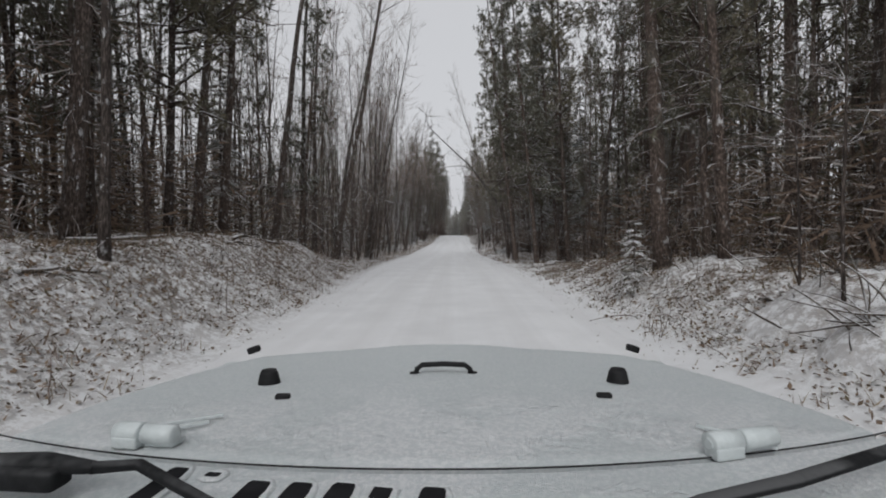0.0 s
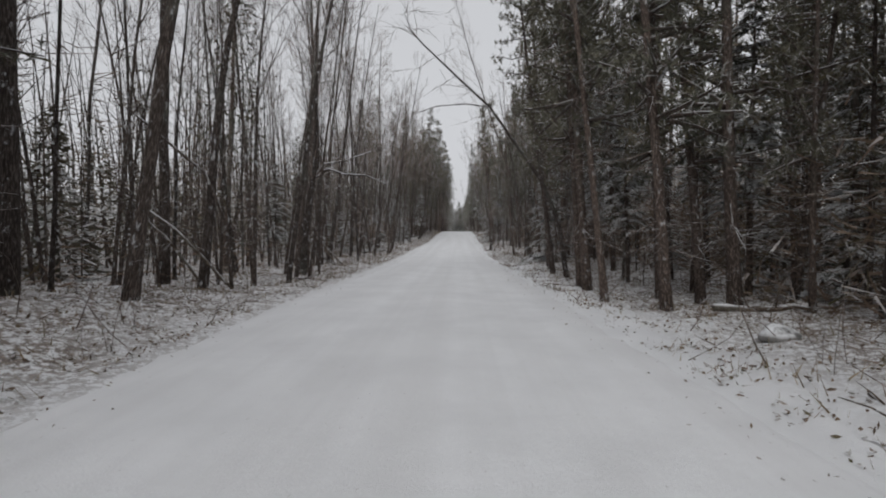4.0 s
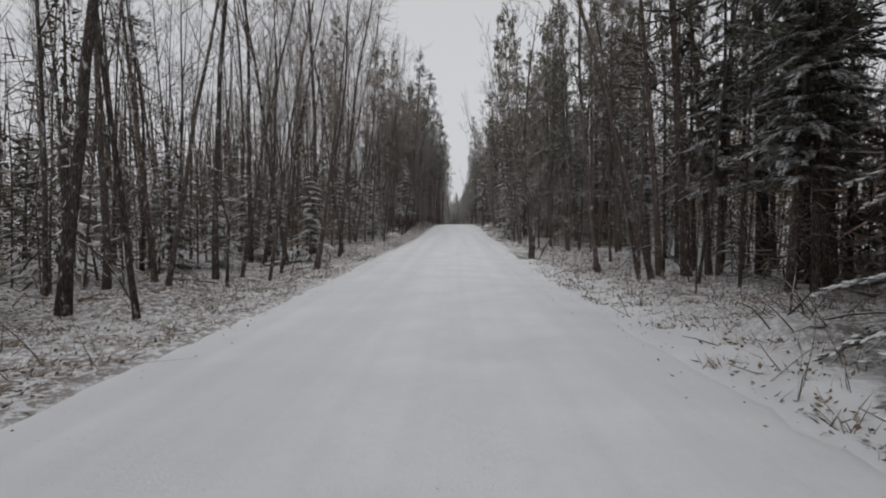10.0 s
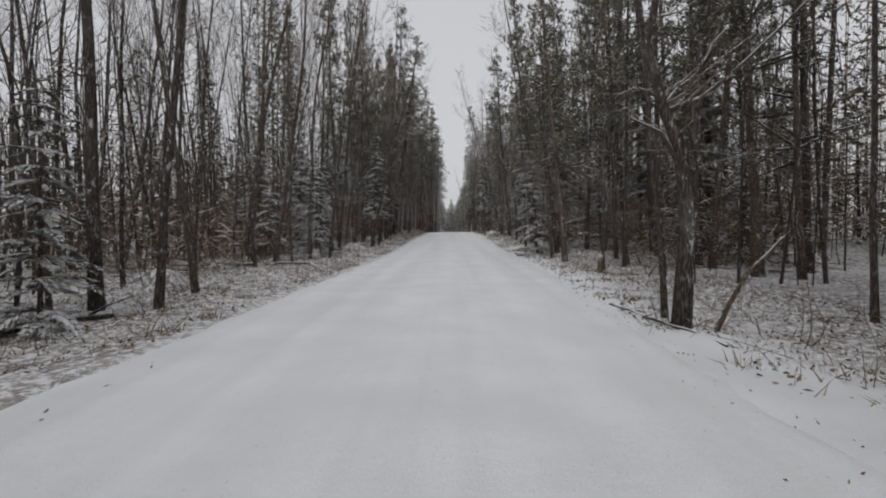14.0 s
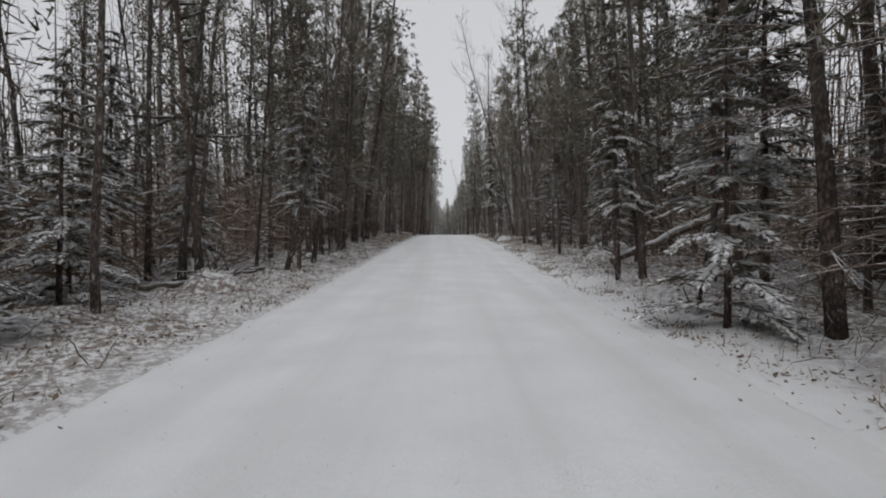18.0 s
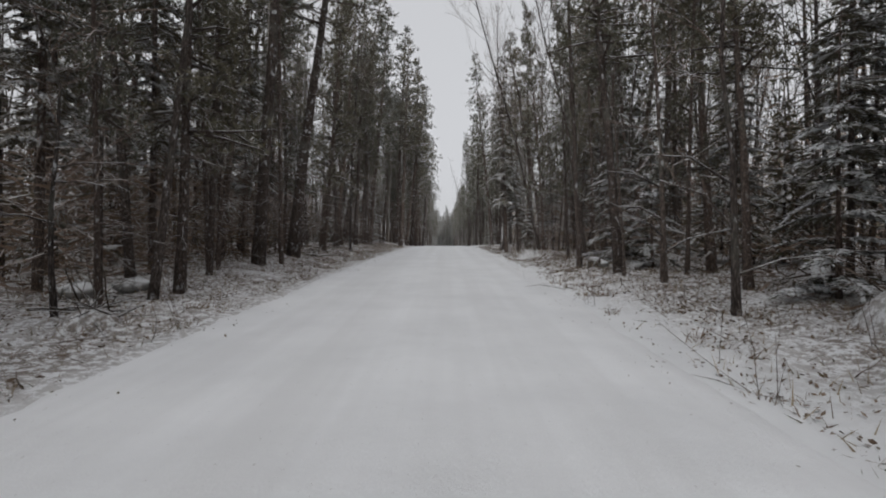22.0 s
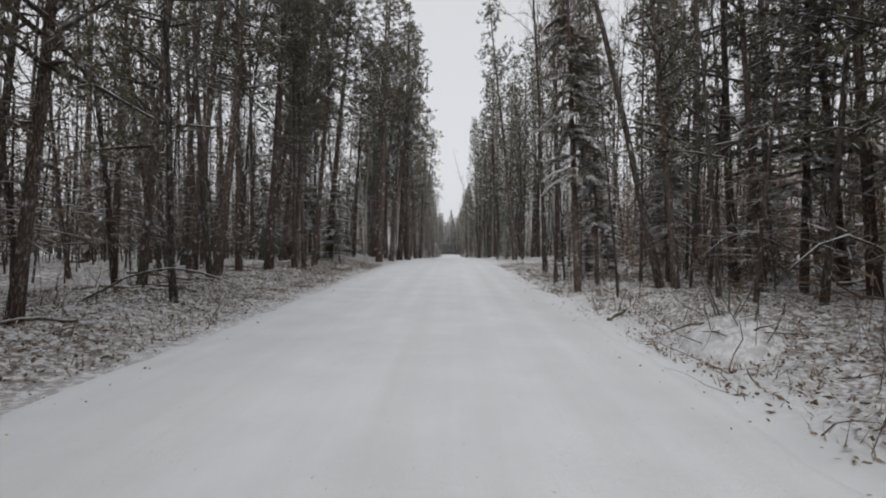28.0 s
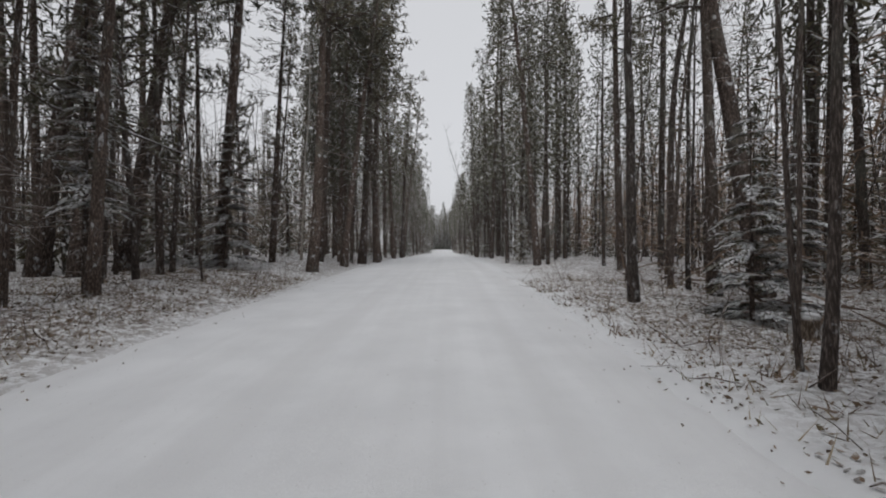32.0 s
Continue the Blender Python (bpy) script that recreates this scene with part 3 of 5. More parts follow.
def surface_z(u, y):
    """The road's surface at u from its left edge (-1) to its right edge (1)."""
    ragged = 0.05 * bumps(u * 0 + 3.0 * np.sign(u), y, 1.5)
    return road_z(y) - 0.035 * u * u + 0.010 * bumps(u * 3.3, y * 0.3, 1.2) - 0.12 * np.clip((np.abs(u) + ragged - 0.93) / 0.1, 0, 1)


def road_mesh():
    us = np.linspace(-1.06, 1.06, 55)
    along = np.concatenate([np.arange(-40, 135, 0.4), np.arange(135, 430, 4.0)])
    gu, gy = np.meshgrid(us, along)
    left, right = smooth(gy, EDGE_Y, EDGE_L), smooth(gy, EDGE_Y, EDGE_R)
    gx = (left + right) / 2 + gu * (right - left) / 2
    s = Shape()
    w = len(us)
    s.add(np.stack([gx, gy, surface_z(gu, gy)], -1).reshape(-1, 3), [(j * w + i, j * w + i + 1, (j + 1) * w + i + 1, (j + 1) * w + i) for j in range(len(along) - 1) for i in range(w - 1)])
    return s


road = tagged(new("road", road_mesh().mesh("road", SNOW_ROAD)), "straight unpaved road under fresh untracked snow", "road", kind="structure")


# ---- the forest ----
def rng_of(seed):
    return np.random.default_rng(seed)


AWAY = pose(0, -300, -50)
KINDS = {
    "hardwood": [tagged(hardwood(rng_of(10 + i), h, g, f), "slender bare hardwood tree in snowy litter", "tree", "roadside trees")
                 for i, (h, g, f) in enumerate([(19, 0.13, 0.3), (17, 0.10, 0.2), (21, 0.16, 0.6), (18, 0.12, 0.5), (15, 0.075, 0.1)])],
    "pine": [tagged(tall_pine(rng_of(30 + i), h, g, b), "tall dark pine tree with a high tufted crown", "tree", "roadside trees")
             for i, (h, g, b) in enumerate([(21, 0.2, 0.38), (19, 0.16, 0.3), (23, 0.22, 0.45), (17, 0.14, 0.22)])],
    "fir": [tagged(fir(rng_of(50 + i), h, g, low, sp), "young fir tree with snow lying on its boughs", "tree", "young evergreens")
            for i, (h, g, low, sp) in enumerate([(4.5, 0.05, 0.08, 0.26), (7.5, 0.08, 0.3, 0.21), (11, 0.12, 0.26, 0.18), (2.6, 0.03, 0.06, 0.34)])],
    "twiggy": [tagged(dead_conifer(rng_of(70 + i), h, g), "thin shaded conifer with bare grey lower twigs", "tree", "young evergreens")
               for i, (h, g) in enumerate([(9, 0.09), (12, 0.11), (7, 0.06)])],
    "birch": [tagged(hardwood(rng_of(110), 14, 0.08, 0.2, BARK_PALE), "slim pale-barked birch among dark conifers", "tree", "roadside trees")],
    "sapling": [tagged(sapling(rng_of(90 + i), h), "thin bare sapling rising from the snow", "sapling", "saplings")
                for i, h in enumerate([2.2, 3.6, 5.0])],
}
for row in KINDS.values():
    for t in row:
        t.matrix_basis = AWAY


USED = set()


def plant(kind, which, x, y, size=1.0, turn=0.0, lean=(0.0, 0.0), sink=0.0):
    """Puts a tree of that kind at its place; the first use takes the model itself."""
    model = KINDS[kind][which % len(KINDS[kind])]
    m = pose(x, y, float(ground_z(x, y)) - sink, lean[0], lean[1], turn)
    if model.name not in USED:
        USED.add(model.name)
        tree = model
        tree.matrix_basis = m
    else:
        tree = copy_thing(model, m)
    tree.scale = (size, size, size)
    return tree


# Trees that stand out along the way: kind, place across and along the road, stem radius or height, lean in degrees.
STAND_1 = [
    ("s", 4.3, 5.4, 4.00, 0), ("s", 4.5, 6.4, 3.40, 0), ("h", -5.3, 7.0, 0.09, 0), ("p", -7.1, 8.6, 0.20, 0), ("w", 5.2, 9.4, 0.15, 0),
    ("p", 4.8, 11.3, 0.22, 0), ("p", 5.9, 11.4, 0.12, 0), ("p", 6.4, 11.6, 0.09, 0), ("p", -7.5, 12.2, 0.13, 0), ("p", 8.5, 12.3, 0.24, 0),
    ("p", -7.5, 13.6, 0.16, 0), ("p", -7.5, 15.1, 0.16, 0), ("h", -7.5, 19.3, 0.18, 7), ("h", -7.5, 23.0, 0.17, 3), ("h", -6.1, 24.0, 0.155, 12),
    ("p", 4.24, 25.4, 0.135, -4), ("p", 10.64, 26.1, 0.31, 0), ("p", 6.14, 26.3, 0.17, 0), ("p", 3.34, 26.6, 0.10, -6),
    ("p", 5.84, 27.2, 0.14, 0), ("p", 5.04, 27.8, 0.06, 0), ("f", 7.44, 28.0, 9.00, 0),
]
STAND_2 = [
    ("f", 12.54, 28.1, 2.60, 0), ("h", -7.06, 28.2, 0.15, 3), ("p", 15.24, 28.6, 0.35, 0), ("p", 9.34, 29.0, 0.11, 0), ("h", -5.96, 29.1, 0.08, 0),
    ("h", -8.76, 29.2, 0.19, 3), ("p", 3.64, 29.3, 0.15, -5), ("p", 3.64, 30.1, 0.11, 0), ("h", -5.46, 30.3, 0.09, 2), ("w", 10.94, 30.4, 0.26, 0),
    ("f", 5.44, 31.1, 7.00, 0), ("h", -6.86, 31.1, 0.08, 0), ("f", 12.74, 31.2, 14.00, 0), ("h", -5.76, 31.9, 0.08, 0), ("h", -5.36, 32.1, 0.06, 0),
    ("p", 7.14, 32.4, 0.31, 0), ("f", 8.64, 32.4, 13.00, 0), ("h", -7.06, 34.4, 0.07, 0), 
    ("p", 3.84, 35.3, 0.12, -7), ("h", -7.06, 37.2, 0.13, 6), ("f", 9.34, 37.2, 4.50, 0), ("p", 4.24, 38.4, 0.10, 0),
]
STAND_3 = [
    ("p", 6.24, 40.7, 0.15, 0), ("h", -8.26, 40.8, 0.11, 3), ("h", -7.76, 41.2, 0.11, 0), ("f", 4.74, 41.5, 6.00, 0), ("p", 6.94, 42.4, 0.12, 0),
    ("h", -9.46, 42.9, 0.15, 0), ("f", 7.64, 43.7, 15.00, 0), ("p", 6.34, 44.1, 0.25, 0), ("f", -10.66, 45.9, 4.00, 0), ("h", -8.56, 46.5, 0.16, 6),
    ("f", 7.94, 48.5, 16.00, 0), ("p", 8.74, 49.1, 0.18, 0), ("h", -8.86, 50.5, 0.09, 0), ("h", 4.94, 51.6, 0.06, 0), ("f", 9.74, 51.8, 14.00, 0),
    ("h", 5.44, 51.8, 0.11, -13), ("h", -6.56, 52.2, 0.06, 0), ("f", 8.14, 52.3, 1.80, 0), ("p", 9.14, 52.4, 0.23, 0), ("h", 5.34, 52.6, 0.07, 0),
    ("h", -8.46, 52.6, 0.12, 5), ("h", -7.96, 53.3, 0.08, 0), ("p", 7.24, 53.4, 0.19, 0), ("p", 6.34, 53.4, 0.13, 0),
]
STAND_4 = [
    ("p", 8.04, 53.5, 0.13, 0), ("h", 4.34, 53.7, 0.10, -6), ("f", 7.94, 54.3, 12.00, 0), ("h", -7.06, 54.6, 0.07, 0), ("h", -5.76, 54.8, 0.08, 3),
    ("f", -9.86, 55.5, 4.00, 0), ("h", -6.06, 55.6, 0.09, 9), ("h", -9.56, 57.8, 0.13, 0), ("f", 8.14, 58.8, 8.00, 0), ("f", -8.76, 58.8, 4.00, 0),
    ("h", 2.84, 59.1, 0.06, 0), ("f", -10.26, 59.2, 4.50, 0), ("f", -7.36, 59.2, 4.50, 0), ("h", -8.36, 60.6, 0.06, 0), ("h", -6.36, 60.8, 0.10, 7),
    ("h", -7.66, 60.9, 0.15, 4), ("h", -8.76, 63.3, 0.07, 0), ("p", 10.6, 66.8, 0.14, 0), ("h", 11.9, 68.3, 0.19, 0), ("p", 3.9, 70.2, 0.12, 0),
    ("h", -7.6, 70.5, 0.10, 9), ("h", -8.6, 70.5, 0.10, 8), ("h", -8.9, 70.6, 0.12, 7), ("p", 6.1, 70.8, 0.10, 0),
]
STAND_5 = [
    ("w", 3.6, 71.2, 0.10, 0), ("h", 8.1, 71.6, 0.16, 0), ("h", -6.6, 71.9, 0.10, 5), ("f", -8.3, 71.9, 3.50, 0), ("f", -6.5, 72.5, 4.20, 0),
    ("h", -5.9, 72.5, 0.07, 0), ("w", 4.2, 72.9, 0.15, 0), ("f", 3.5, 74.0, 5.00, 0), ("h", -6.4, 74.9, 0.08, 0), ("f", 4.9, 75.3, 8.00, 0),
    ("s", 3.9, 75.6, 6.00, 0), ("p", 5.3, 76.7, 0.11, 0), ("f", 5.3, 77.6, 10.00, 0), ("h", -6.4, 78.1, 0.07, 0), ("h", -6.8, 78.2, 0.10, 0),
    ("h", 4.3, 79.0, 0.10, -5), ("h", -8.1, 79.0, 0.09, 0), ("f", 3.8, 79.3, 7.00, 0), ("h", 4.5, 79.5, 0.07, -9), ("p", 4.5, 81.3, 0.10, 0),
    ("h", -5.7, 82.2, 0.09, 5), ("h", -6.8, 82.6, 0.06, 0), ("f", -5.7, 83.6, 8.00, 0), ("f", -7.3, 84.6, 1.60, 0),
]
STAND_6 = [
    ("h", -5.6, 85.0, 0.10, 6), ("b", 9.8, 89.3, 0.09, -11), ("w", -6.7, 90.2, 0.06, 0), ("f", 7.3, 90.2, 6.00, 0), ("h", -5.9, 90.5, 0.11, 0),
    ("p", -5.8, 91.3, 0.13, 0), ("f", 9.1, 92.1, 9.00, 0), ("p", -6.3, 93.6, 0.09, 0), ("h", 4.8, 94.4, 0.05, 0),
    ("w", -6.5, 94.5, 0.08, 0), ("p", 4.8, 94.8, 0.16, -4), ("p", 7.5, 94.9, 0.15, 0), ("f", 6.4, 96.3, 5.00, 0), ("p", -6.3, 96.9, 0.23, 2),
    ("h", 4.3, 97.0, 0.10, 0), ("b", -6.3, 97.3, 0.05, 0), ("p", 10.3, 97.7, 0.19, 0), ("p", -8.0, 97.7, 0.14, 0), ("f", 6.3, 98.8, 6.00, 0),
    ("h", 5.2, 99.4, 0.09, 0), ("p", -6.2, 100.2, 0.27, 0), ("p", -6.2, 105.0, 0.11, 0), ("h", 7.1, 107.3, 0.08, 0),
]
STAND_7 = [
    ("h", -5.4, 107.7, 0.08, 0), ("h", 6.0, 108.8, 0.06, 0), ("h", 4.3, 110.2, 0.04, 0), ("p", 5.9, 110.6, 0.11, 0), ("h", 5.7, 111.0, 0.12, -10),
    ("p", 8.4, 112.3, 0.15, 0), ("f", 4.6, 112.9, 6.50, 0), ("h", 6.0, 113.2, 0.06, 0), ("w", -10.8, 113.5, 0.15, 0),
    ("f", 7.2, 113.9, 7.00, 0), ("p", -7.8, 114.3, 0.17, 7), ("p", -8.8, 114.5, 0.19, 0), ("h", 3.7, 114.6, 0.06, 0), ("h", 4.1, 115.0, 0.03, 0),
    ("h", 4.0, 116.3, 0.07, -3), ("h", 4.3, 117.0, 0.04, 0), ("f", 9.4, 118.6, 6.50, 0), ("h", 5.7, 119.0, 0.05, 0), ("f", 6.8, 121.7, 5.00, 0),
    ("f", -7.2, 122.0, 7.00, 0), ("p", 12.6, 122.6, 0.29, 0), ("h", 5.1, 123.6, 0.15, 0), ("p", -9.0, 124.0, 0.17, 0),
]
STAND_8 = [
    ("p", -10.1, 124.2, 0.29, 8), ("p", 8.8, 124.4, 0.30, -7), ("p", 7.7, 124.7, 0.20, 0), ("h", 7.2, 125.1, 0.08, 0), ("h", 6.7, 125.2, 0.08, 0),
    ("p", -10.2, 127.7, 0.37, 12), ("h", 8.0, 128.0, 0.15, 0), ("f", -7.7, 129.6, 6.00, 0), ("p", -8.1, 130.1, 0.26, 0), ("p", 7.6, 131.2, 0.18, 0),
    ("w", -6.8, 132.0, 0.21, 0), ("b", -6.7, 135.8, 0.08, 0), ("p", -5.9, 135.8, 0.31, 0), ("p", 5.1, 135.8, 0.20, 0), ("p", -4.4, 140.0, 0.27, 0),
]
STAND_9 = [
    ("f", -8.6, 91.0, 13.0, 0), ("f", -10.4, 93.4, 15.0, 0), ("f", -8.0, 93.9, 12.0, 0), ("f", -9.4, 96.2, 15.0, 0), ("f", -7.8, 99.2, 11.0, 0),
    ("f", 3.75, 111.9, 13.5, 0), ("p", 9.9, 46.8, 0.2, 0), ("p", 11.3, 49.6, 0.2, 0), ("p", 8.6, 45.7, 0.16, 0), ("f", 8.9, 50.5, 15.0, 0), ("p", 12.4, 51.5, 0.2, 0),
    ("f", 3.8, 10.35, 1.7, 0), ("f", 9.6, 45.8, 15.0, 0), ("p", 5.3, 84.7, 0.13, 0), ("f", 11.4, 48.4, 15.0, 0),
    ("p", 8.2, 106.5, 0.14, 0), ("p", 9.4, 108.8, 0.15, 0), ("p", 7.6, 109.8, 0.12, 0), ("p", 10.5, 111.0, 0.16, 0), ("p", 9.0, 104.6, 0.13, 0), ("f", 10.8, 107.2, 8.0, 0), ("p", 11.6, 105.5, 0.16, 0),
    ("f", -9.2, 99.6, 14.0, 0), ("f", -10.8, 101.4, 15.0, 0), ("p", -9.6, 103.0, 0.16, 0), ("f", -12.2, 98.8, 14.0, 0),
    ("f", -7.6, 75.6, 5.0, 0), ("f", -8.7, 77.2, 6.0, 0), ("f", -9.5, 79.6, 7.0, 0), ("f", -7.9, 80.8, 5.0, 0), ("f", -9.1, 82.7, 7.0, 0), ("f", -10.2, 75.4, 6.0, 0),
    ("p", 8.6, 88.2, 0.15, 0), ("f", 9.6, 88.8, 14.0, 0), ("p", 7.9, 85.8, 0.13, 0), ("f", 10.6, 91.4, 8.0, 0), ("p", 10.9, 87.3, 0.16, 0),
]
STANDS = STAND_9 + STAND_1 + STAND_2 + STAND_3 + STAND_4 + STAND_5 + STAND_6 + STAND_7 + STAND_8


MODEL_GIRTH = {"hardwood": (0.13, 0.10, 0.16, 0.12, 0.075), "pine": (0.2, 0.16, 0.22, 0.14), "twiggy": (0.09, 0.11, 0.06), "birch": (0.08,)}
MODEL_HEIGHT = {"fir": (4.5, 7.5, 11.0, 2.6), "sapling": (2.2, 3.6, 5.0)}
CODE = {"h": "hardwood", "p": "pine", "w": "twiggy", "f": "fir", "s": "sapling", "b": "birch"}
PLANTED = []
r = rng_of(7)
for code, x, y, size, lean in STANDS:
    kind = CODE[code]
    if kind in MODEL_GIRTH:
        sizes = MODEL_GIRTH[kind]
        order = sorted(range(len(sizes)), key=lambda i: abs(sizes[i] - size) + 0.03 * r.random())
        which = order[0]
        wide = min(max(0.86 * size / sizes[which], 0.42), 1.4)
        tall = r.uniform(0.85, 1.1)
    else:
        sizes = MODEL_HEIGHT[kind]
        which = min(range(len(sizes)), key=lambda i: abs(sizes[i] - size))
        wide = tall = min(max(size / sizes[which], 0.6), 1.5)
        if size >= 10:
            wide = 0.74 * tall
    tilt = lean if lean else (3.5 if x < 0 else -3.5) * (0.5 if kind == "fir" else 1.0)
    if kind == "pine" and x < 0 and y > 95:
        tilt = max(tilt, 5.0)
    tree = plant(kind, which, x, y, 1.0, r.uniform(0, 360) if not lean else r.choice((0, 90, 180, 270)), (0, 0))
    m = pose(x, y, float(ground_z(x, y)), r.normal(0, 1.0), tilt, 0) @ pose(0, 0, 0, 0, 0, r.uniform(0, 360))
    tree.matrix_basis = m
    tree.scale = (wide, wide, tall)
    PLANTED.append((x, y))

# What else grows along each side: from y on, the shares of pine, hardwood, fir, twiggy conifer and sapling.
LEFT_WOODS = [(-20, (0.45, 0.33, 0.08, 0.12, 0.02)), (18, (0.05, 0.66, 0.16, 0.08, 0.05)), (64, (0.06, 0.66, 0.18, 0.1, 0.0)), (88, (0.56, 0.08, 0.14, 0.22, 0.0)), (104, (0.3, 0.42, 0.08, 0.2, 0.0)), (118, (0.42, 0.3, 0.08, 0.2, 0.0)), (134, (0.62, 0.14, 0.24, 0.0, 0.0))]
RIGHT_WOODS = [(-20, (0.36, 0.06, 0.32, 0.25, 0.01)), (22, (0.24, 0.32, 0.2, 0.2, 0.04)), (34, (0.12, 0.3, 0.38, 0.18, 0.02)), (46, (0.22, 0.48, 0.06, 0.2, 0.04)), (66, (0.56, 0.06, 0.2, 0.16, 0.02)), (68, (0.4, 0.08, 0.32, 0.18, 0.02)), (86, (0.12, 0.54, 0.12, 0.18, 0.04)), (112, (0.06, 0.66, 0.08, 0.14, 0.06)), (134, (0.62, 0.14, 0.24, 0.0, 0.0))]
# Deeper in: bare trees on the left up to the pine stand, and open mixed wood on the right.
DEEP_LEFT = [(-20, (0.4, 0.4, 0.08, 0.1, 0.02)), (16, (0.04, 0.8, 0.1, 0.06, 0.0)), (93, (0.5, 0.32, 0.06, 0.12, 0.0)), (102, (0.2, 0.66, 0.04, 0.1, 0.0))]
DEEP_RIGHT = [(-20, (0.36, 0.06, 0.32, 0.25, 0.01)), (22, (0.16, 0.5, 0.18, 0.16, 0.0)), (36, (0.46, 0.08, 0.3, 0.16, 0.0)), (52, (0.16, 0.6, 0.1, 0.14, 0.0)), (68, (0.5, 0.14, 0.2, 0.16, 0.0)), (84, (0.14, 0.6, 0.1, 0.16, 0.0)), (100, (0.14, 0.56, 0.14, 0.16, 0.0)), (114, (0.1, 0.66, 0.08, 0.16, 0.0))]
NAMES = ("pine", "hardwood", "fir", "twiggy", "sapling")


def clear(x, y, gap):
    return all((x - a) ** 2 + (y - b) ** 2 > gap * gap for a, b in PLANTED)


def share_at(woods, y):
    return [s for a, s in woods if a <= y][-1]


for side, woods, n in ((-1, LEFT_WOODS, 130), (1, RIGHT_WOODS, 115)):
    for _ in range(n):
        y, x = r.uniform(-8, 134), side * (6.0 + 6.0 * r.uniform(0, 1) ** 0.8) - 0.4
        kind = NAMES[r.choice(5, p=share_at(woods, y))]
        if kind == "pine" and x < -7.6 and 20 < y < 92:
            kind = "hardwood"
        if kind == "twiggy" and side < 0 and 62 < y < 82:
            kind = "hardwood"
        if not clear(x, y, 1.0):
            continue
        PLANTED.append((x, y))
        which = int(r.integers(0, 5))
        if kind == "fir":
            which = 0 if side < 0 and 62 < y < 82 else int(r.choice((0, 1, 1, 2)))
        if kind == "hardwood":
            which = int(r.choice((1, 4, 4, 3)))
        tree = plant(kind, which, x, y, r.uniform(0.8, 1.1), r.uniform(0, 360), (r.normal(0, 1.2), (3.0 if x < 0 else -3.0) + r.normal(0, 1.5)))
        if kind == "hardwood":
            wide = r.uniform(0.5, 0.9)
            tree.scale = (wide, wide, r.uniform(0.8, 1.05))
        if kind == "pine":
            wide = r.uniform(0.5, 0.85)
            tree.scale = (wide, wide, r.uniform(0.75, 1.0))

# Full firs behind the verge half-way, and old pines that hang over the far end of the way.
q = rng_of(61)
for x, y, size in ((7.4, 48.6, 1.0), (8.9, 50.2, 1.1), (7.9, 52.6, 1.05), (9.7, 47.4, 1.1), (10.4, 51.6, 1.15), (8.6, 73.4, 0.95), (10.3, 72.2, 1.1), (9.3, 76.3, 1.05), (11.6, 74.6, 1.1), (9.0, 107.0, 0.95), (10.6, 109.0, 1.1), (8.3, 109.4, 0.9), (11.6, 106.4, 1.1)):
    plant("fir", 2, x, y, size, q.uniform(0, 360), (0, -1.5))
    PLANTED.append((x, y))
for y in (131.0, 136.5, 143.0, 148.0, 155.0, 161.0, 168.0):
    x = (-4.9 if y < 140 else -4.2) + q.uniform(-0.4, 0.3)
    plant("pine", int(q.choice((0, 2))), x, y, q.uniform(0.9, 1.05), q.uniform(0, 360), (0, 4.5))
    PLANTED.append((x, y))


# Close-set slim pines where the way begins, and thin stems along the last stretch.
for x0, x1, y0, y1, n, kinds in ((-15, -6.5, 3, 22, 50, ("pine", "pine", "twiggy")), (6.0, 15, 4, 27, 64, ("pine", "twiggy")), (6.5, 13, 67, 78, 8, ("pine",)), (-7.8, -6.0, 108, 142, 17, ("pine",)), (4.9, 7.6, 86, 104, 4, ("pine",)), (-7.8, -5.9, 86, 104, 16, ("pine", "pine", "twiggy")), (5, 8.5, 68, 76, 4, ("pine",)), (6.6, 10, 98, 126, 16, ("hardwood", "sapling")), (-9, -6, 96, 128, 14, ("hardwood", "twiggy")), (4.6, 8, 20, 56, 18, ("hardwood", "twiggy", "sapling"))):
    for _ in range(n):
        x, y = r.uniform(x0, x1), r.uniform(y0, y1)
        if not clear(x, y, 0.6):
            continue
        PLANTED.append((x, y))
        kind = kinds[r.integers(0, len(kinds))]
        tree = plant(kind, int(r.choice((1, 3, 4))), x, y, 1.0, r.uniform(0, 360), (r.normal(0, 2), r.normal(0, 2.5)))
        wide = r.uniform(0.35, 0.7) if kind != "sapling" else 1.0
        tree.scale = (wide, wide, r.uniform(0.7, 1.0))


# A dense stand of slim bare stems on the left.
for _ in range(70):
    y, x = r.uniform(19, 77), -(6.0 + 8.0 * r.uniform(0, 1) ** 0.9)
    if clear(x, y, 0.6):
        PLANTED.append((x, y))
        tree = plant("hardwood", int(r.choice((1, 4, 4, 3))), x, y, 1.0, r.uniform(0, 360), (r.normal(0, 1.5), 4.0 + r.normal(0, 2.0)))
        wide = r.uniform(0.4, 0.8)
        tree.scale = (wide, wide, r.uniform(0.7, 1.05))


def placed(source, target, m):
    """Adds the source's points, moved by m, to the target."""
    if source.points:
        pts = np.concatenate(source.points)
        turn, shift = np.array(m.to_3x3()), np.array(m.translation)
        target.add(pts @ turn.T + shift, source.faces)


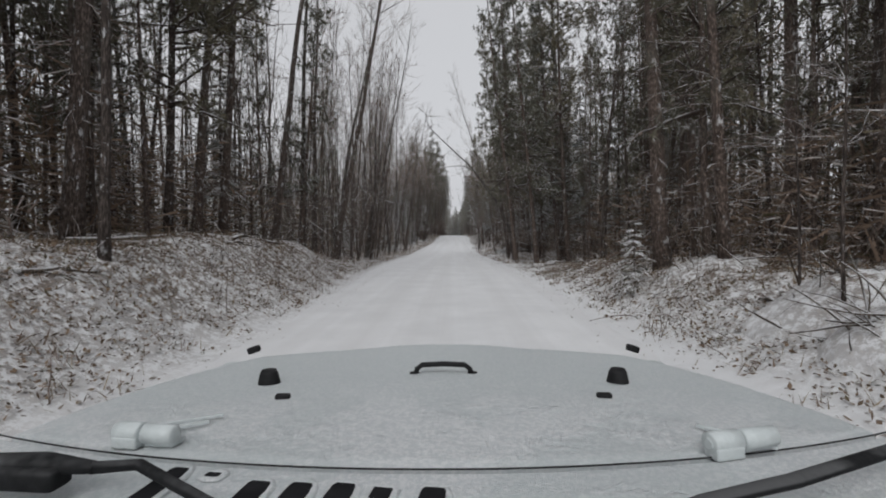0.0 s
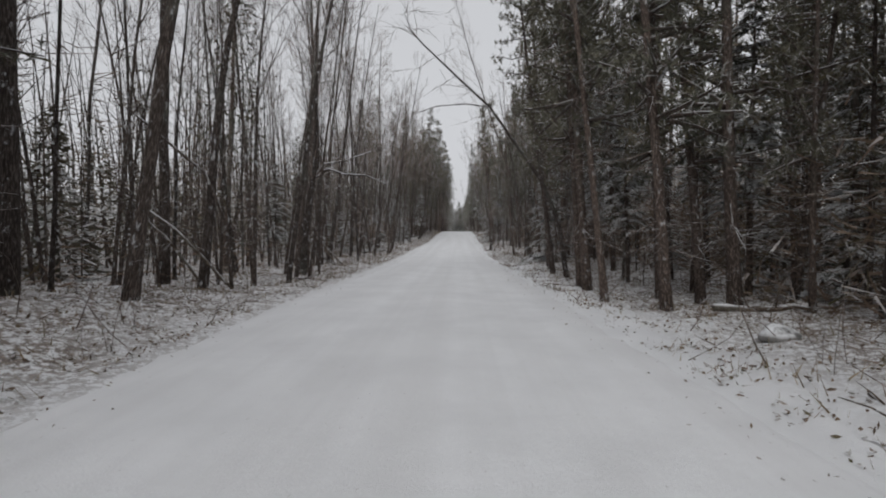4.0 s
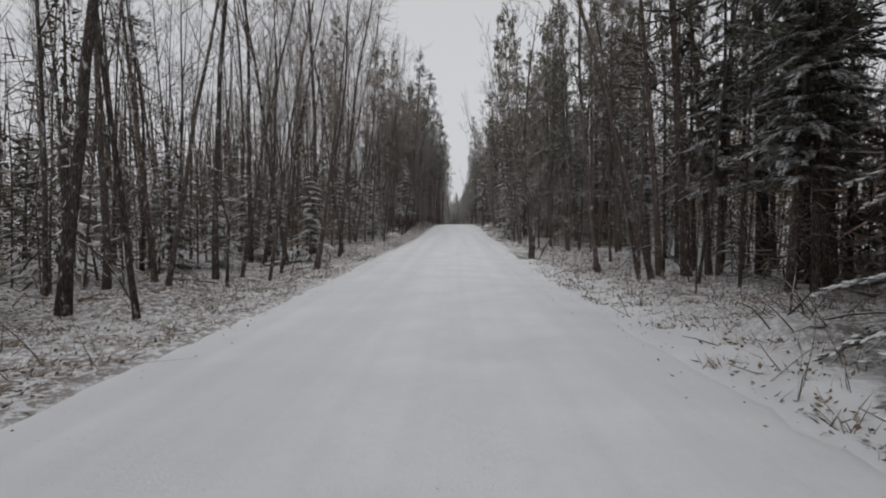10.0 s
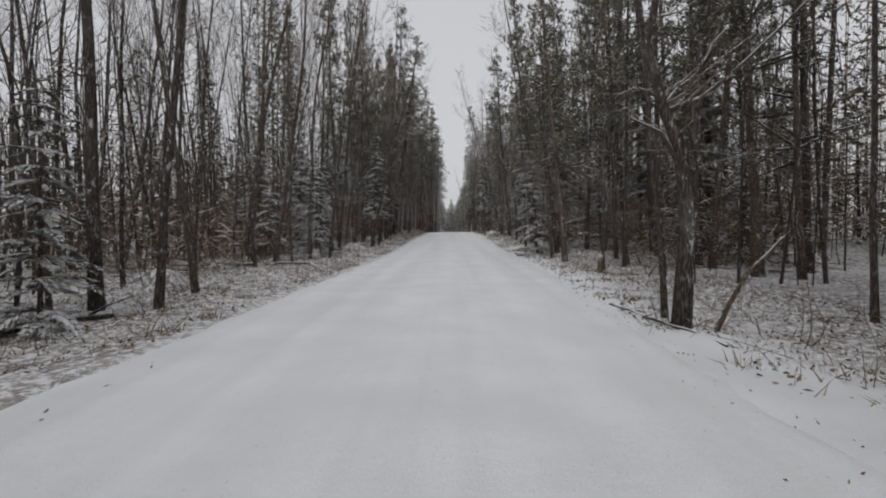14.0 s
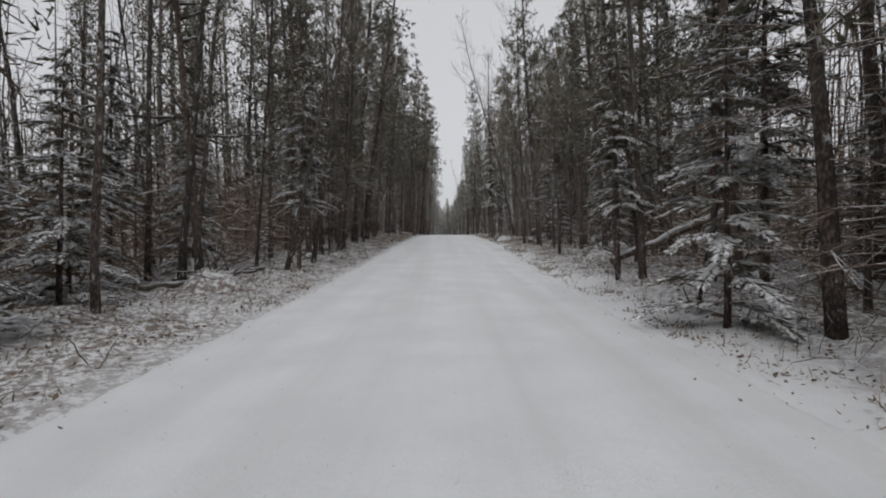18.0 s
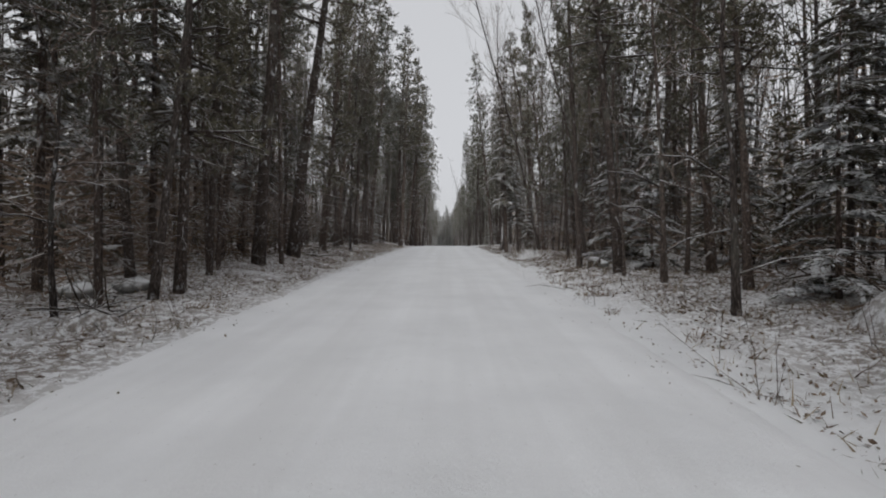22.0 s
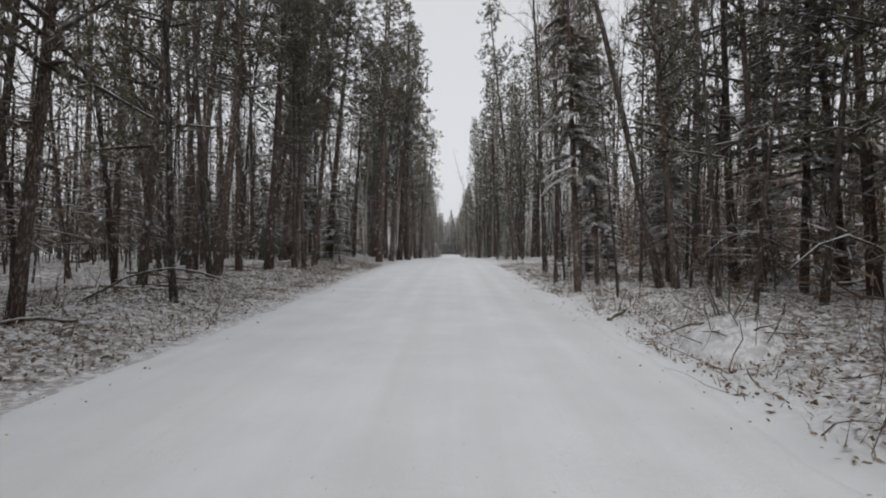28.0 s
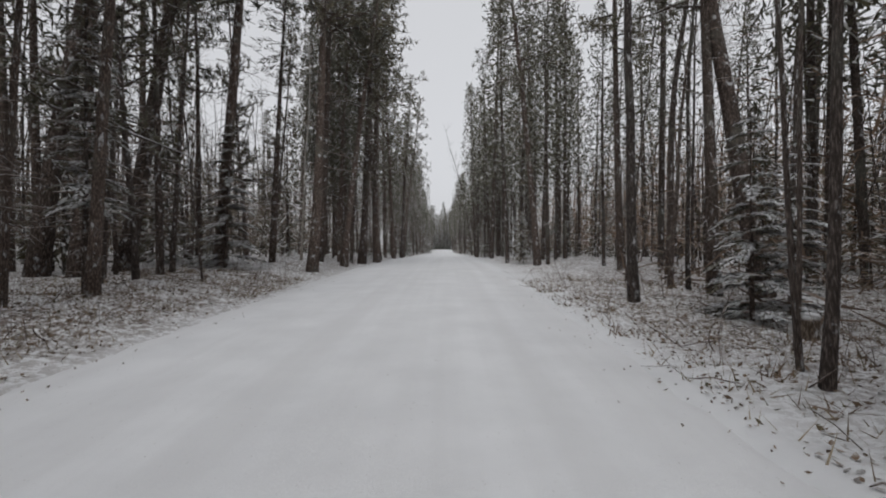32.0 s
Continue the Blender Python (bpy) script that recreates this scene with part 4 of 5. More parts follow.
def deep_woods():
    """The ranks of trees behind those at the roadside, and along the road's far end."""
    q = rng_of(77)
    light = {"pine": [light_pine(q) for _ in range(5)], "hardwood": [light_hardwood(q) for _ in range(6)], "fir": [light_fir(q) for _ in range(5)]}
    light["twiggy"], light["sapling"] = light["fir"], light["hardwood"]
    bark = {"pine": BARK_PINE, "hardwood": BARK_HARD, "fir": BARK_PINE}
    leaf = {"pine": NEEDLE_PINE, "hardwood": TWIG, "fir": NEEDLE_FIR}
    for side, deep, woods in ((-1, DEEP_LEFT, LEFT_WOODS), (1, DEEP_RIGHT, RIGHT_WOODS)):
        stems = {k: Shape() for k in bark}
        crowns = {k: Shape() for k in bark}
        for y0, y1, x0, x1, n in ((-10, 140, 10, 17, 115), (-10, 150, 16, 30, 120), (134, 215, 4.2, 9, 80), (215, 330, 3.9, 8, 75), (140, 330, 8.5, 18, 110)):
            for _ in range(n):
                y, x = q.uniform(y0, y1), side * q.uniform(x0, x1) - 0.5
                kind = NAMES[q.choice(5, p=share_at(deep if x0 > 9 else woods, y))]
                model = light[kind][q.integers(0, len(light[kind]))]
                kind = {"twiggy": "fir", "sapling": "hardwood"}.get(kind, kind)
                size = q.uniform(0.8, 1.15) if y < 134 else q.uniform(0.55, 1.12)
                m = pose(x, y, float(ground_z(x, y)), q.normal(0, 1.5), q.normal(0, 1.5), q.uniform(0, 360)) @ Matrix.Diagonal((size, size, size, 1))
                placed(model[0], stems[kind], m)
                placed(model[1], crowns[kind], m)
        thing = tagged(new("background_trees"), "ranks of pines, firs and bare trees deeper in the wood", "trees", kind="stuff")
        for k in bark:
            part(k + "_stems", stems[k], bark[k], thing, kind="stuff")
            if crowns[k].count:
                part(k + "_foliage", crowns[k], leaf[k], thing, "", False, "stuff")
    end_stems, end_crowns = Shape(), Shape()
    for _ in range(80):
        x, y = q.uniform(-9, 14), q.uniform(318, 350)
        size = q.uniform(0.7, 1.05)
        m = pose(x, y, float(ground_z(x, y)), 0, 0, q.uniform(0, 360)) @ Matrix.Diagonal((size, size, size, 1))
        model = light["pine"][q.integers(0, 5)]
        placed(model[0], end_stems, m)
        placed(model[1], end_crowns, m)
        for _ in range(2):
            x, y = q.uniform(-12, 16), q.uniform(314, 340)
            low = light["fir"][q.integers(0, 5)]
            m = pose(x, y, float(ground_z(x, y)), 0, 0, q.uniform(0, 360)) @ Matrix.Diagonal((1.3, 1.3, 0.9, 1))
            placed(low[0], end_stems, m)
            placed(low[1], end_crowns, m)
    thing = tagged(new("background_trees"), "distant pines closing the end of the road", "trees", kind="stuff")
    part("pine_stems", end_stems, BARK_PINE, thing, kind="stuff")
    part("pine_foliage", end_crowns, NEEDLE_PINE, thing, "", False, "stuff")


deep_woods()


# ---- the woods behind ----
def far_woods(side, seed):
    """Countless thin stems, twigs and dark undergrowth deep in the wood."""
    q = rng_of(seed)
    stems, leaves, brush = Shape(), Shape(), Shape()
    for _ in range(800):
        y, off = q.uniform(-12, 230), q.uniform(17, 48)
        x = side * off
        z = float(ground_z(x, y)) - 0.2
        h, g = q.uniform(11, 18), q.uniform(0.05, 0.13)
        line = np.array([(x, y, z), (x + q.normal(0, 0.2), y + q.normal(0, 0.2), z + h * 0.5), (x + q.normal(0, 0.5), y + q.normal(0, 0.5), z + h)])
        tube(stems, line, (g, g * 0.7, g * 0.2), 4, 1.0, False)
    n = 50000
    y, off = q.uniform(-12, 230, n), 15 + 35 * q.uniform(0, 1, n) ** 0.8
    x = side * off
    tall = np.interp(y, (20, 28, 36, 52, 58, 64, 80, 100), (14.0, 8.0, 12.0, 12.0, 7.0, 8.0, 9.0, 6.0)) if side > 0 else np.interp(y, (10, 18, 92, 96, 104), (14.0, 5.0, 5.0, 9.0, 5.0))
    z = ground_z(x, y) + tall * q.uniform(0, 1, n)
    sprays(leaves, np.stack([x, y, z], 1), q.normal(0, 1, (n, 3)) * (1, 1, 0.35), q.uniform(0.4, 1.2, n), q.uniform(0.03, 0.13, n), q, 0.8)
    m = 5000
    y, off = q.uniform(-12, 230, m), q.uniform(13, 45, m)
    x = side * off
    z = ground_z(x, y) + q.uniform(3, 16, m)
    blades(brush, np.stack([x, y, z], 1), q.normal(0, 1, (m, 3)) + (0, 0, 0.8), q.uniform(0.8, 2.4, m), q.uniform(0.012, 0.03, m), q)
    thing = tagged(new("far_woods"), "dense dim wood of thin stems and undergrowth", "woods", kind="stuff")
    close, twiggy = Shape(), Shape()
    for _ in range(900):
        y, off = q.uniform(-8, 150), 9.5 + 14 * q.uniform(0, 1) ** 0.8
        x = side * off
        z = float(ground_z(x, y)) - 0.2
        h, g = q.uniform(3.5, 11), q.uniform(0.015, 0.05)
        line = np.array([(x, y, z), (x + q.normal(0, 0.25), y + q.normal(0, 0.25), z + h * 0.5), (x + q.normal(0, 0.6), y + q.normal(0, 0.6), z + h)])
        tube(close, line, (g, g * 0.7, g * 0.2), 4, 1.0, False)
    n = 70000
    y, off = np.concatenate([q.uniform(-12, 200, n - 12000), q.uniform(108, 165, 12000)]), 11.5 + 22 * q.uniform(0, 1, n) ** 0.9
    x = side * off
    tall = np.interp(y, (20, 26, 36, 52, 58, 84, 100), (13.0, 9.0, 13.0, 12.0, 9.0, 10.0, 7.0)) if side > 0 else np.interp(y, (12, 18, 92, 97, 104), (12.0, 7.0, 7.0, 10.0, 6.5))
    z = ground_z(x, y) + 0.9 + tall * q.uniform(0, 1, n) ** 1.3
    blades(twiggy, np.stack([x, y, z], 1), q.normal(0, 1, (n, 3)) * (1, 1, 0.6), q.uniform(0.35, 1.3, n), q.uniform(0.014, 0.045, n), q)
    part("slim_stems", close, BARK_PINE, thing, kind="stuff")
    part("dead_undergrowth", twiggy, BRUSH, thing, "brown dead twigs filling the shade", False, "stuff")
    part("stems", stems, BARK_HARD, thing, kind="stuff")
    part("undergrowth", leaves, NEEDLE_FIR, thing, "", False, "stuff")
    part("branchwork", brush, TWIG, thing, "", False, "stuff")


def thicket(side, stretches, seed):
    """Low dead twigs and brambles that darken the ground under the trees."""
    q = rng_of(seed)
    twigs = Shape()
    for y0, y1, near, deep, high, n in stretches:
        y, off = q.uniform(y0, y1, n), near + deep * q.uniform(0, 1, n) ** 0.8
        x = side * off
        z = ground_z(x, y) + high * q.uniform(0, 1, n) ** 1.6
        blades(twigs, np.stack([x, y, z], 1), q.normal(0, 1, (n, 3)) * (1, 1, 0.5), q.uniform(0.25, 1.0, n), q.uniform(0.008, 0.035, n), q)
    tagged(new("thicket", twigs.mesh("thicket", BRUSH, False)), "low tangle of dead brown twigs under the trees", "undergrowth", kind="stuff")


thicket(-1, ((-6, 19, 7.0, 7, 3.5, 11000), (83, 106, 7.4, 7, 3.2, 10000), (20, 66, 8.5, 6, 1.2, 2000), (66, 84, 7.5, 6, 2.4, 5000)), 211)
thicket(1, ((-6, 30, 6.2, 7, 3.2, 14000), (68, 86, 6.0, 7, 2.4, 6000), (86, 130, 6.4, 7, 1.5, 5000), (34, 52, 7.5, 6, 3.6, 8000)), 212)

far_woods(-1, 201)
far_woods(1, 202)


# ---- litter on the verges ----
def litter(seed, n):
    q = rng_of(seed)
    y = q.uniform(-5, 128, n)
    left = q.random(n) < 0.5
    off = 0.05 + 5.5 * q.uniform(0, 1, n) ** 1.3
    x = np.where(left, smooth(y, EDGE_Y, EDGE_L) - off, smooth(y, EDGE_Y, EDGE_R) + off)
    thick = np.where((y < 18) | (y > 95), 1.1, 0.0)
    keep = bumps(x, y, 2.2) + 0.35 * bumps(x, y, 0.7) + np.clip(off / 1.5, 0, 1) * 0.5 + thick * np.clip(off - 0.2, 0, 1) + q.normal(0, 0.25, n) > 0.15
    return x[keep], y[keep], q


x, y, q = litter(301, 110000)
n = len(x)
leaf = Shape()
sprays(leaf, np.stack([x, y, ground_z(x, y) + q.uniform(0.0, 0.035, n)], 1), q.normal(0, 1, (n, 3)) * (1, 1, 0.45), q.uniform(0.03, 0.1, n), q.uniform(0.008, 0.026, n), q, 0.6)
q = rng_of(307)
n = 2600
y = q.uniform(-3, 130, n)
inward = 0.9 * q.uniform(0, 1, n) ** 2.2
x = np.where(q.random(n) < 0.5, smooth(y, EDGE_Y, EDGE_L) + inward, smooth(y, EDGE_Y, EDGE_R) - inward)
sprays(leaf, np.stack([x, y, road_z(y) - 0.02], 1), q.normal(0, 1, (n, 3)) * (1, 1, 0.3), q.uniform(0.02, 0.06, n), q.uniform(0.006, 0.016, n), q, 0.5)
x, y, q = litter(304, 150000)
bare = (np.where(x < 0, (y > 98) | (y < 16), (y < 18) | ((y > 88) & (y < 104)))) & (outside(x, y) > 0.5)
x, y = x[bare], y[bare]
n = len(x)
sprays(leaf, np.stack([x, y, ground_z(x, y) + q.uniform(0.0, 0.04, n)], 1), q.normal(0, 1, (n, 3)) * (1, 1, 0.4), q.uniform(0.03, 0.09, n), q.uniform(0.008, 0.022, n), q, 0.5)
q = rng_of(308)
n = 70000
y, side = q.uniform(-2, 19, n), np.where(q.random(n) < 0.5, -1.0, 1.0)
off = 0.35 + 5.0 * q.uniform(0, 1, n) ** 0.9
x = np.where(side < 0, smooth(y, EDGE_Y, EDGE_L) - off, smooth(y, EDGE_Y, EDGE_R) + off)
keep = bumps(x, y, 1.6) + 0.5 * bumps(x, y, 0.5) + q.normal(0, 0.25, n) > -0.05
x, y = x[keep], y[keep]
n = len(x)
sprays(leaf, np.stack([x, y, ground_z(x, y) + q.uniform(0.0, 0.05, n)], 1), q.normal(0, 1, (n, 3)) * (1, 1, 0.45), q.uniform(0.03, 0.1, n), q.uniform(0.008, 0.024, n), q, 0.6)
tagged(new("leaf_litter", leaf.mesh("leaf_litter", DRY_LEAF, False)), "dry brown leaves poking through thin snow", "leaf litter", kind="stuff")

x, y, q = litter(302, 40000)
n = len(x)
grass = Shape()
blades(grass, np.stack([x, y, ground_z(x, y) - 0.02], 1), q.normal(0, 0.6, (n, 3)) + (0, 0, 0.7), q.uniform(0.08, 0.3, n), q.uniform(0.004, 0.01, n), q)
tagged(new("dry_grass", grass.mesh("dry_grass", DRY_GRASS, False)), "dead straw-coloured grass standing in the snow", "grass", kind="stuff")

x, y, q = litter(303, 4200)
n = len(x)
stick = Shape()
for a, b in zip(x, y):
    w = q.normal(0, 1, 3) * (1, 1, 0.25) + (0, 0, 0.1 + 0.9 * (q.random() < 0.35))
    tube(stick, wander(q, (a, b, float(ground_z(a, b)) - 0.01), w, q.uniform(0.2, 1.1), 3, 0.2), q.uniform(0.004, 0.012) * np.array([1, 0.9, 0.7, 0.4]), 3, 1.0, False)
tagged(new("fallen_twigs", stick.mesh("fallen_twigs", TWIG)), "thin fallen twigs and stems on the verge", "twigs", kind="stuff")


# ---- tufts of dead fern and weed ----
x, y, q = litter(305, 2600)
tufts = Shape()
for a, b in zip(x, y):
    n = int(q.integers(14, 30))
    way = q.normal(0, 0.75, (n, 3)) + (0, 0, 0.45)
    spot = np.stack([a + q.normal(0, 0.09, n), b + q.normal(0, 0.09, n)], 1)
    size = q.uniform(0.5, 1.3)
    blades(tufts, np.column_stack([spot, ground_z(spot[:, 0], spot[:, 1]) - 0.01]), way, size * q.uniform(0.07, 0.24, n), size * q.uniform(0.004, 0.012, n), q)
tagged(new("dead_fern_tufts", tufts.mesh("dead_fern_tufts", BRUSH, False)), "low brown tufts of dead fern and weed", "weeds", kind="stuff")
x, y, q = litter(306, 420)
weeds = Shape()
for a, b in zip(x, y):
    for _ in range(3):
        p = wander(q, (a + q.normal(0, 0.12), b + q.normal(0, 0.12), float(ground_z(a, b)) - 0.03), (q.normal(0, 0.15), q.normal(0, 0.15), 1), q.uniform(0.35, 1.1), 4, 0.08)
        tube(weeds, p, (0.005, 0.0045, 0.004, 0.003, 0.002), 3, 1.0, False)
        blades(weeds, p[(2, 3, 3, 4), :], q.normal(0, 0.6, (4, 3)) + (0, 0, 0.6), q.uniform(0.08, 0.25, 4), np.full(4, 0.004), q)
tagged(new("weed_stalks", weeds.mesh("weed_stalks", TWIG)), "thin dry weed stalks standing in the snow", "weeds", kind="stuff")


# ---- the car at the start of the drive ----
PAINT = plain_material("grey_white_paint", (0.52, 0.56, 0.565), (0.6, 0.64, 0.645), 60.0, 0.42, 0.0, 0.35, 0.5)
RUBBER = plain_material("black_rubber", (0.009, 0.009, 0.01), (0.02, 0.02, 0.021), 40.0, 0.7, 0.0, 0.2, 0.2)
BLACK_TRIM = plain_material("black_trim", (0.009, 0.009, 0.01), (0.018, 0.019, 0.02), 60.0, 0.65, 0.0, 0.2, 0.15, 0.1)
# Near-black colour that stands for the shade inside the cowl's vent slots.
SLOT_SHADE = plain_material("dark_hollow", (0.008, 0.008, 0.009), (0.02, 0.02, 0.022), 20.0, 0.9, 0.0, 0.0, 0.1)
RIM_METAL = plain_material("grey_alloy", (0.25, 0.25, 0.26), (0.4, 0.4, 0.41), 12.0, 0.35, 0.9, 0.1)


def frosted_paint():
    """Pale paint under wet specks of snow, thicker towards the windscreen."""
    m, n, l, s = material("frosted_paint")
    co = n.new("ShaderNodeTexCoord")
    xyz = n.new("ShaderNodeSeparateXYZ")
    l.new(co.outputs["Object"], xyz.inputs[0])
    back = n.new("ShaderNodeMapRange")
    back.inputs["From Min"].default_value, back.inputs["From Max"].default_value = 1.2, 0.92
    l.new(xyz.outputs[1], back.inputs[0])
    specks = ramp(n, l, noise_of(n, l, 110.0, 6.0, None, 0.8), [(0.47, 0.0), (0.56, 1.0)])
    drift = ramp(n, l, noise_of(n, l, 5.0, 6.0, None, 0.65), [(0.44, 0.05), (0.52, 1.0)])
    cover = maths(n, l, "MULTIPLY", maths(n, l, "MULTIPLY", drift, back.outputs[0]), 0.85)
    base = blend(n, l, maths(n, l, "MULTIPLY", specks, 0.6), (0.63, 0.675, 0.685), (0.8, 0.82, 0.83))
    base = blend(n, l, cover, base, blend(n, l, specks, (0.70, 0.73, 0.745), (0.86, 0.87, 0.88)))
    l.new(base, s.inputs["Base Color"])
    s.inputs["Roughness"].default_value = 0.5
    relief(n, l, s, blend(n, l, 0.4, noise_of(n, l, 70.0, 6.0, None, 0.8), cover), 1.0, 0.014)
    return m


BONNET_PAINT = frosted_paint()


def rounded_box(shape, size, at, bevel, turn=(0, 0, 0)):
    bm = bmesh.new()
    bmesh.ops.create_cube(bm, size=1.0)
    bmesh.ops.scale(bm, vec=size, verts=bm.verts)
    bmesh.ops.bevel(bm, geom=bm.edges[:], offset=bevel, segments=3, affect="EDGES", profile=0.6)
    bmesh.ops.transform(bm, matrix=pose(*at, *turn), verts=bm.verts)
    bm.verts.index_update()
    shape.add([v.co[:] for v in bm.verts], [tuple(v.index for v in f.verts) for f in bm.faces])
    bm.free()


def rod(shape, a, b, radius, sides=12, ends=1.0):
    a, b = np.array(a, float), np.array(b, float)
    tube(shape, [a, a + (b - a) * 0.04, a + (b - a) * 0.96, b], (radius * 0.8, radius, radius * ends, radius * 0.8 * ends), sides)


def grid_shape(fn, us, vs):
    s = Shape()
    w = len(us)
    s.add([fn(u, v) for v in vs for u in us], [(j * w + i, j * w + i + 1, (j + 1) * w + i + 1, (j + 1) * w + i) for j in range(len(vs) - 1) for i in range(w - 1)])
    return s


def car_front():
    car = tagged(new("off_road_car"), "grey-white off-road car with wet snow on its bonnet", "car")
    REAR, FRONT = 0.70, 1.84

    def bonnet(u, v):
        half = 0.84 - 0.15 * v ** 1.4
        y = REAR + (FRONT - REAR) * v + 0.2 * u * u * (1 - v) - 0.07 * u * u * v
        z = 1.160 - 0.035 * v - 0.045 * v * v - 0.025 * u * u + 0.010 * math.exp(-((u / 0.33) ** 4)) * min(1.0, v * 4)
        if v < 0.001:
            z -= 0.03
        over = max(0.0, abs(u) - 0.94) / 0.06
        z -= 0.10 * over ** 2
        x = math.copysign(min(abs(u), 0.97), u) * half
        if v > 0.95:
            z -= 0.10 * ((v - 0.95) / 0.05) ** 2
        return (x, y, z)

    us = np.concatenate([np.linspace(-1, -0.92, 7), np.linspace(-0.9, 0.9, 37), np.linspace(0.92, 1, 7)])
    vs = np.concatenate([(0.0,), np.linspace(0.0015, 0.94, 32), np.linspace(0.95, 1.0, 7)])
    hood = part("bonnet", grid_shape(bonnet, us, vs), BONNET_PAINT, car, "pale bonnet speckled with wet snow")

    def cowl(u, v):
        y = REAR - 0.014 - 0.36 * v + 0.2 * u * u * (1 - v)
        return (u * 0.86, y, cowl_z(u, v))

    def cowl_z(u, v):
        return 1.158 - 0.025 * u * u - 0.012 * v

    cowl_part = part("cowl", grid_shape(cowl, np.linspace(-1, 1, 41), np.linspace(0, 1, 9)), BONNET_PAINT, car, "snowy cowl with dark vent slots")
    seal = Shape()
    tube(seal, [(u * 0.86, REAR - 0.006 + 0.2 * u * u, 1.1615 - 0.025 * u * u) for u in np.linspace(-1, 1, 41)], np.full(41, 0.002), 6, 0.6)
    part("bonnet_seal", seal, RUBBER, car, "dark rubber seal behind the bonnet")
    s = Shape()
    rounded_box(s, (1.62, 1.12, 0.5), (0, 1.22, 0.79), 0.03)
    part("engine_bay", s, PAINT, car)
    # The slots aren't cut: solid dark boxes carry the openings' shade as colour.
    for x, top, bottom, wide in ((-0.404, 0.718, 0.60, 0.016), (-0.337, 0.697, 0.685, 0.011), (-0.267, 0.674, 0.565, 0.018), (-0.206, 0.668, 0.555, 0.018), (-0.146, 0.665, 0.55, 0.018), (-0.085, 0.65, 0.62, 0.014), (-0.02, 0.652, 0.55, 0.018)):
        s = Shape()
        y, half = (top + bottom) / 2, (top - bottom) / 2
        z = cowl_z(x / 0.86, (REAR - y) / 0.36) + 0.0015
        rounded_box(s, (2 * wide, 2 * half, 0.005), (x, y, z), min(0.0024, half * 0.4), (0, 0, -9))
        slot = part("vent_slot", s, SLOT_SHADE, cowl_part)
        rim = Shape()
        turn = radians(-9)
        loop = [((wide + 0.005) * max(-1, min(1, 1.2 * math.cos(a))), (half + 0.006) * max(-1, min(1, 1.08 * math.sin(a)))) for a in np.linspace(0, 2 * math.pi, 25)]
        tube(rim, [(x + a * math.cos(turn) - b * math.sin(turn), y + a * math.sin(turn) + b * math.cos(turn), z) for a, b in loop], np.full(25, 0.006), 8, 0.5, False)
        part("slot_rim", rim, BONNET_PAINT, slot, "soft rim of wet snow round the slot")
    for side, x, y, strap_turn in ((-1, -0.497, 0.794, -59), (1, 0.479, 0.762, 48)):
        hinge = part("bonnet_hinge", hinge_shape(x, y, side), PAINT, car, "painted two-knuckle bonnet hinge")
        s = Shape()
        for gap in (0.0, 0.035):
            rounded_box(s, (0.006, 0.095, 0.007), (x + 0.017 + gap * 0.3, y + 0.072 - side * gap, 1.157), 0.002, (-1, 0, strap_turn))
        part("hinge_strap", s, PAINT, hinge)
        s = Shape()
        tube(s, [(side * 0.443, 1.21, 1.118), (side * 0.443, 1.21, 1.125), (side * 0.443, 1.21, 1.155), (side * 0.443, 1.21, 1.164)], (0.0285, 0.0285, 0.0225, 0.018), 18)
        part("rubber_stop", s, RUBBER, hood, "black rubber bonnet stop")
        s = Shape()
        rounded_box(s, (0.032, 0.018, 0.012), (side * 0.359, 1.062, 1.145), 0.004)
        part("washer_nozzle", s, RUBBER, hood, "small black washer nozzle")
        s = Shape()
        rounded_box(s, (0.04, 0.034, 0.024), (side * 0.675, 1.70, 1.098), 0.009, (0, side * 20, side * 18))
        part("bonnet_latch", s, RUBBER, hood, "black rubber bonnet latch")
    s = Shape()
    tube(s, [(-0.073, 1.25, 1.138), (-0.069, 1.25, 1.154), (-0.056, 1.25, 1.164), (0, 1.25, 1.167), (0.056, 1.25, 1.164), (0.069, 1.25, 1.154), (0.073, 1.25, 1.138)], np.full(7, 0.0068), 10)
    for x in (-0.076, 0.076):
        rod(s, (x, 1.25, 1.134), (x, 1.25, 1.145), 0.013)
    part("grab_handle", s, RUBBER, hood, "black metal tie-down handle")
    wiper = part("wiper_arm", Shape_of(lambda w: (tube(w, [(-0.66, 0.655, 1.188), (-0.55, 0.65, 1.194), (-0.47, 0.64, 1.192)], (0.022, 0.02, 0.011), 10, 0.7), tube(w, [(-0.475, 0.64, 1.192), (-0.415, 0.645, 1.194), (-0.345, 0.602, 1.19), (-0.24, 0.54, 1.184)], (0.009, 0.008, 0.0075, 0.0065), 8))), BLACK_TRIM, car, "black wiper arm flecked with snow")
    part("wiper_cap", Shape_of(lambda w: rounded_box(w, (0.13, 0.04, 0.03), (-0.575, 0.64, 1.182), 0.011, (0, 0, -5))), BLACK_TRIM, wiper)
    part("wiper_blade", Shape_of(lambda w: tube(w, [(0.24, 0.53, 1.186), (0.306, 0.557, 1.19), (0.444, 0.6, 1.192), (0.636, 0.68, 1.192), (0.74, 0.728, 1.19)], (0.01, 0.011, 0.0125, 0.012, 0.01), 8, 0.6)), BLACK_TRIM, car, "black wiper blade flecked with snow")
    part("tub", Shape_of(lambda w: rounded_box(w, (1.56, 2.3, 0.52), (0, -0.86, 0.80), 0.06)), PAINT, car)
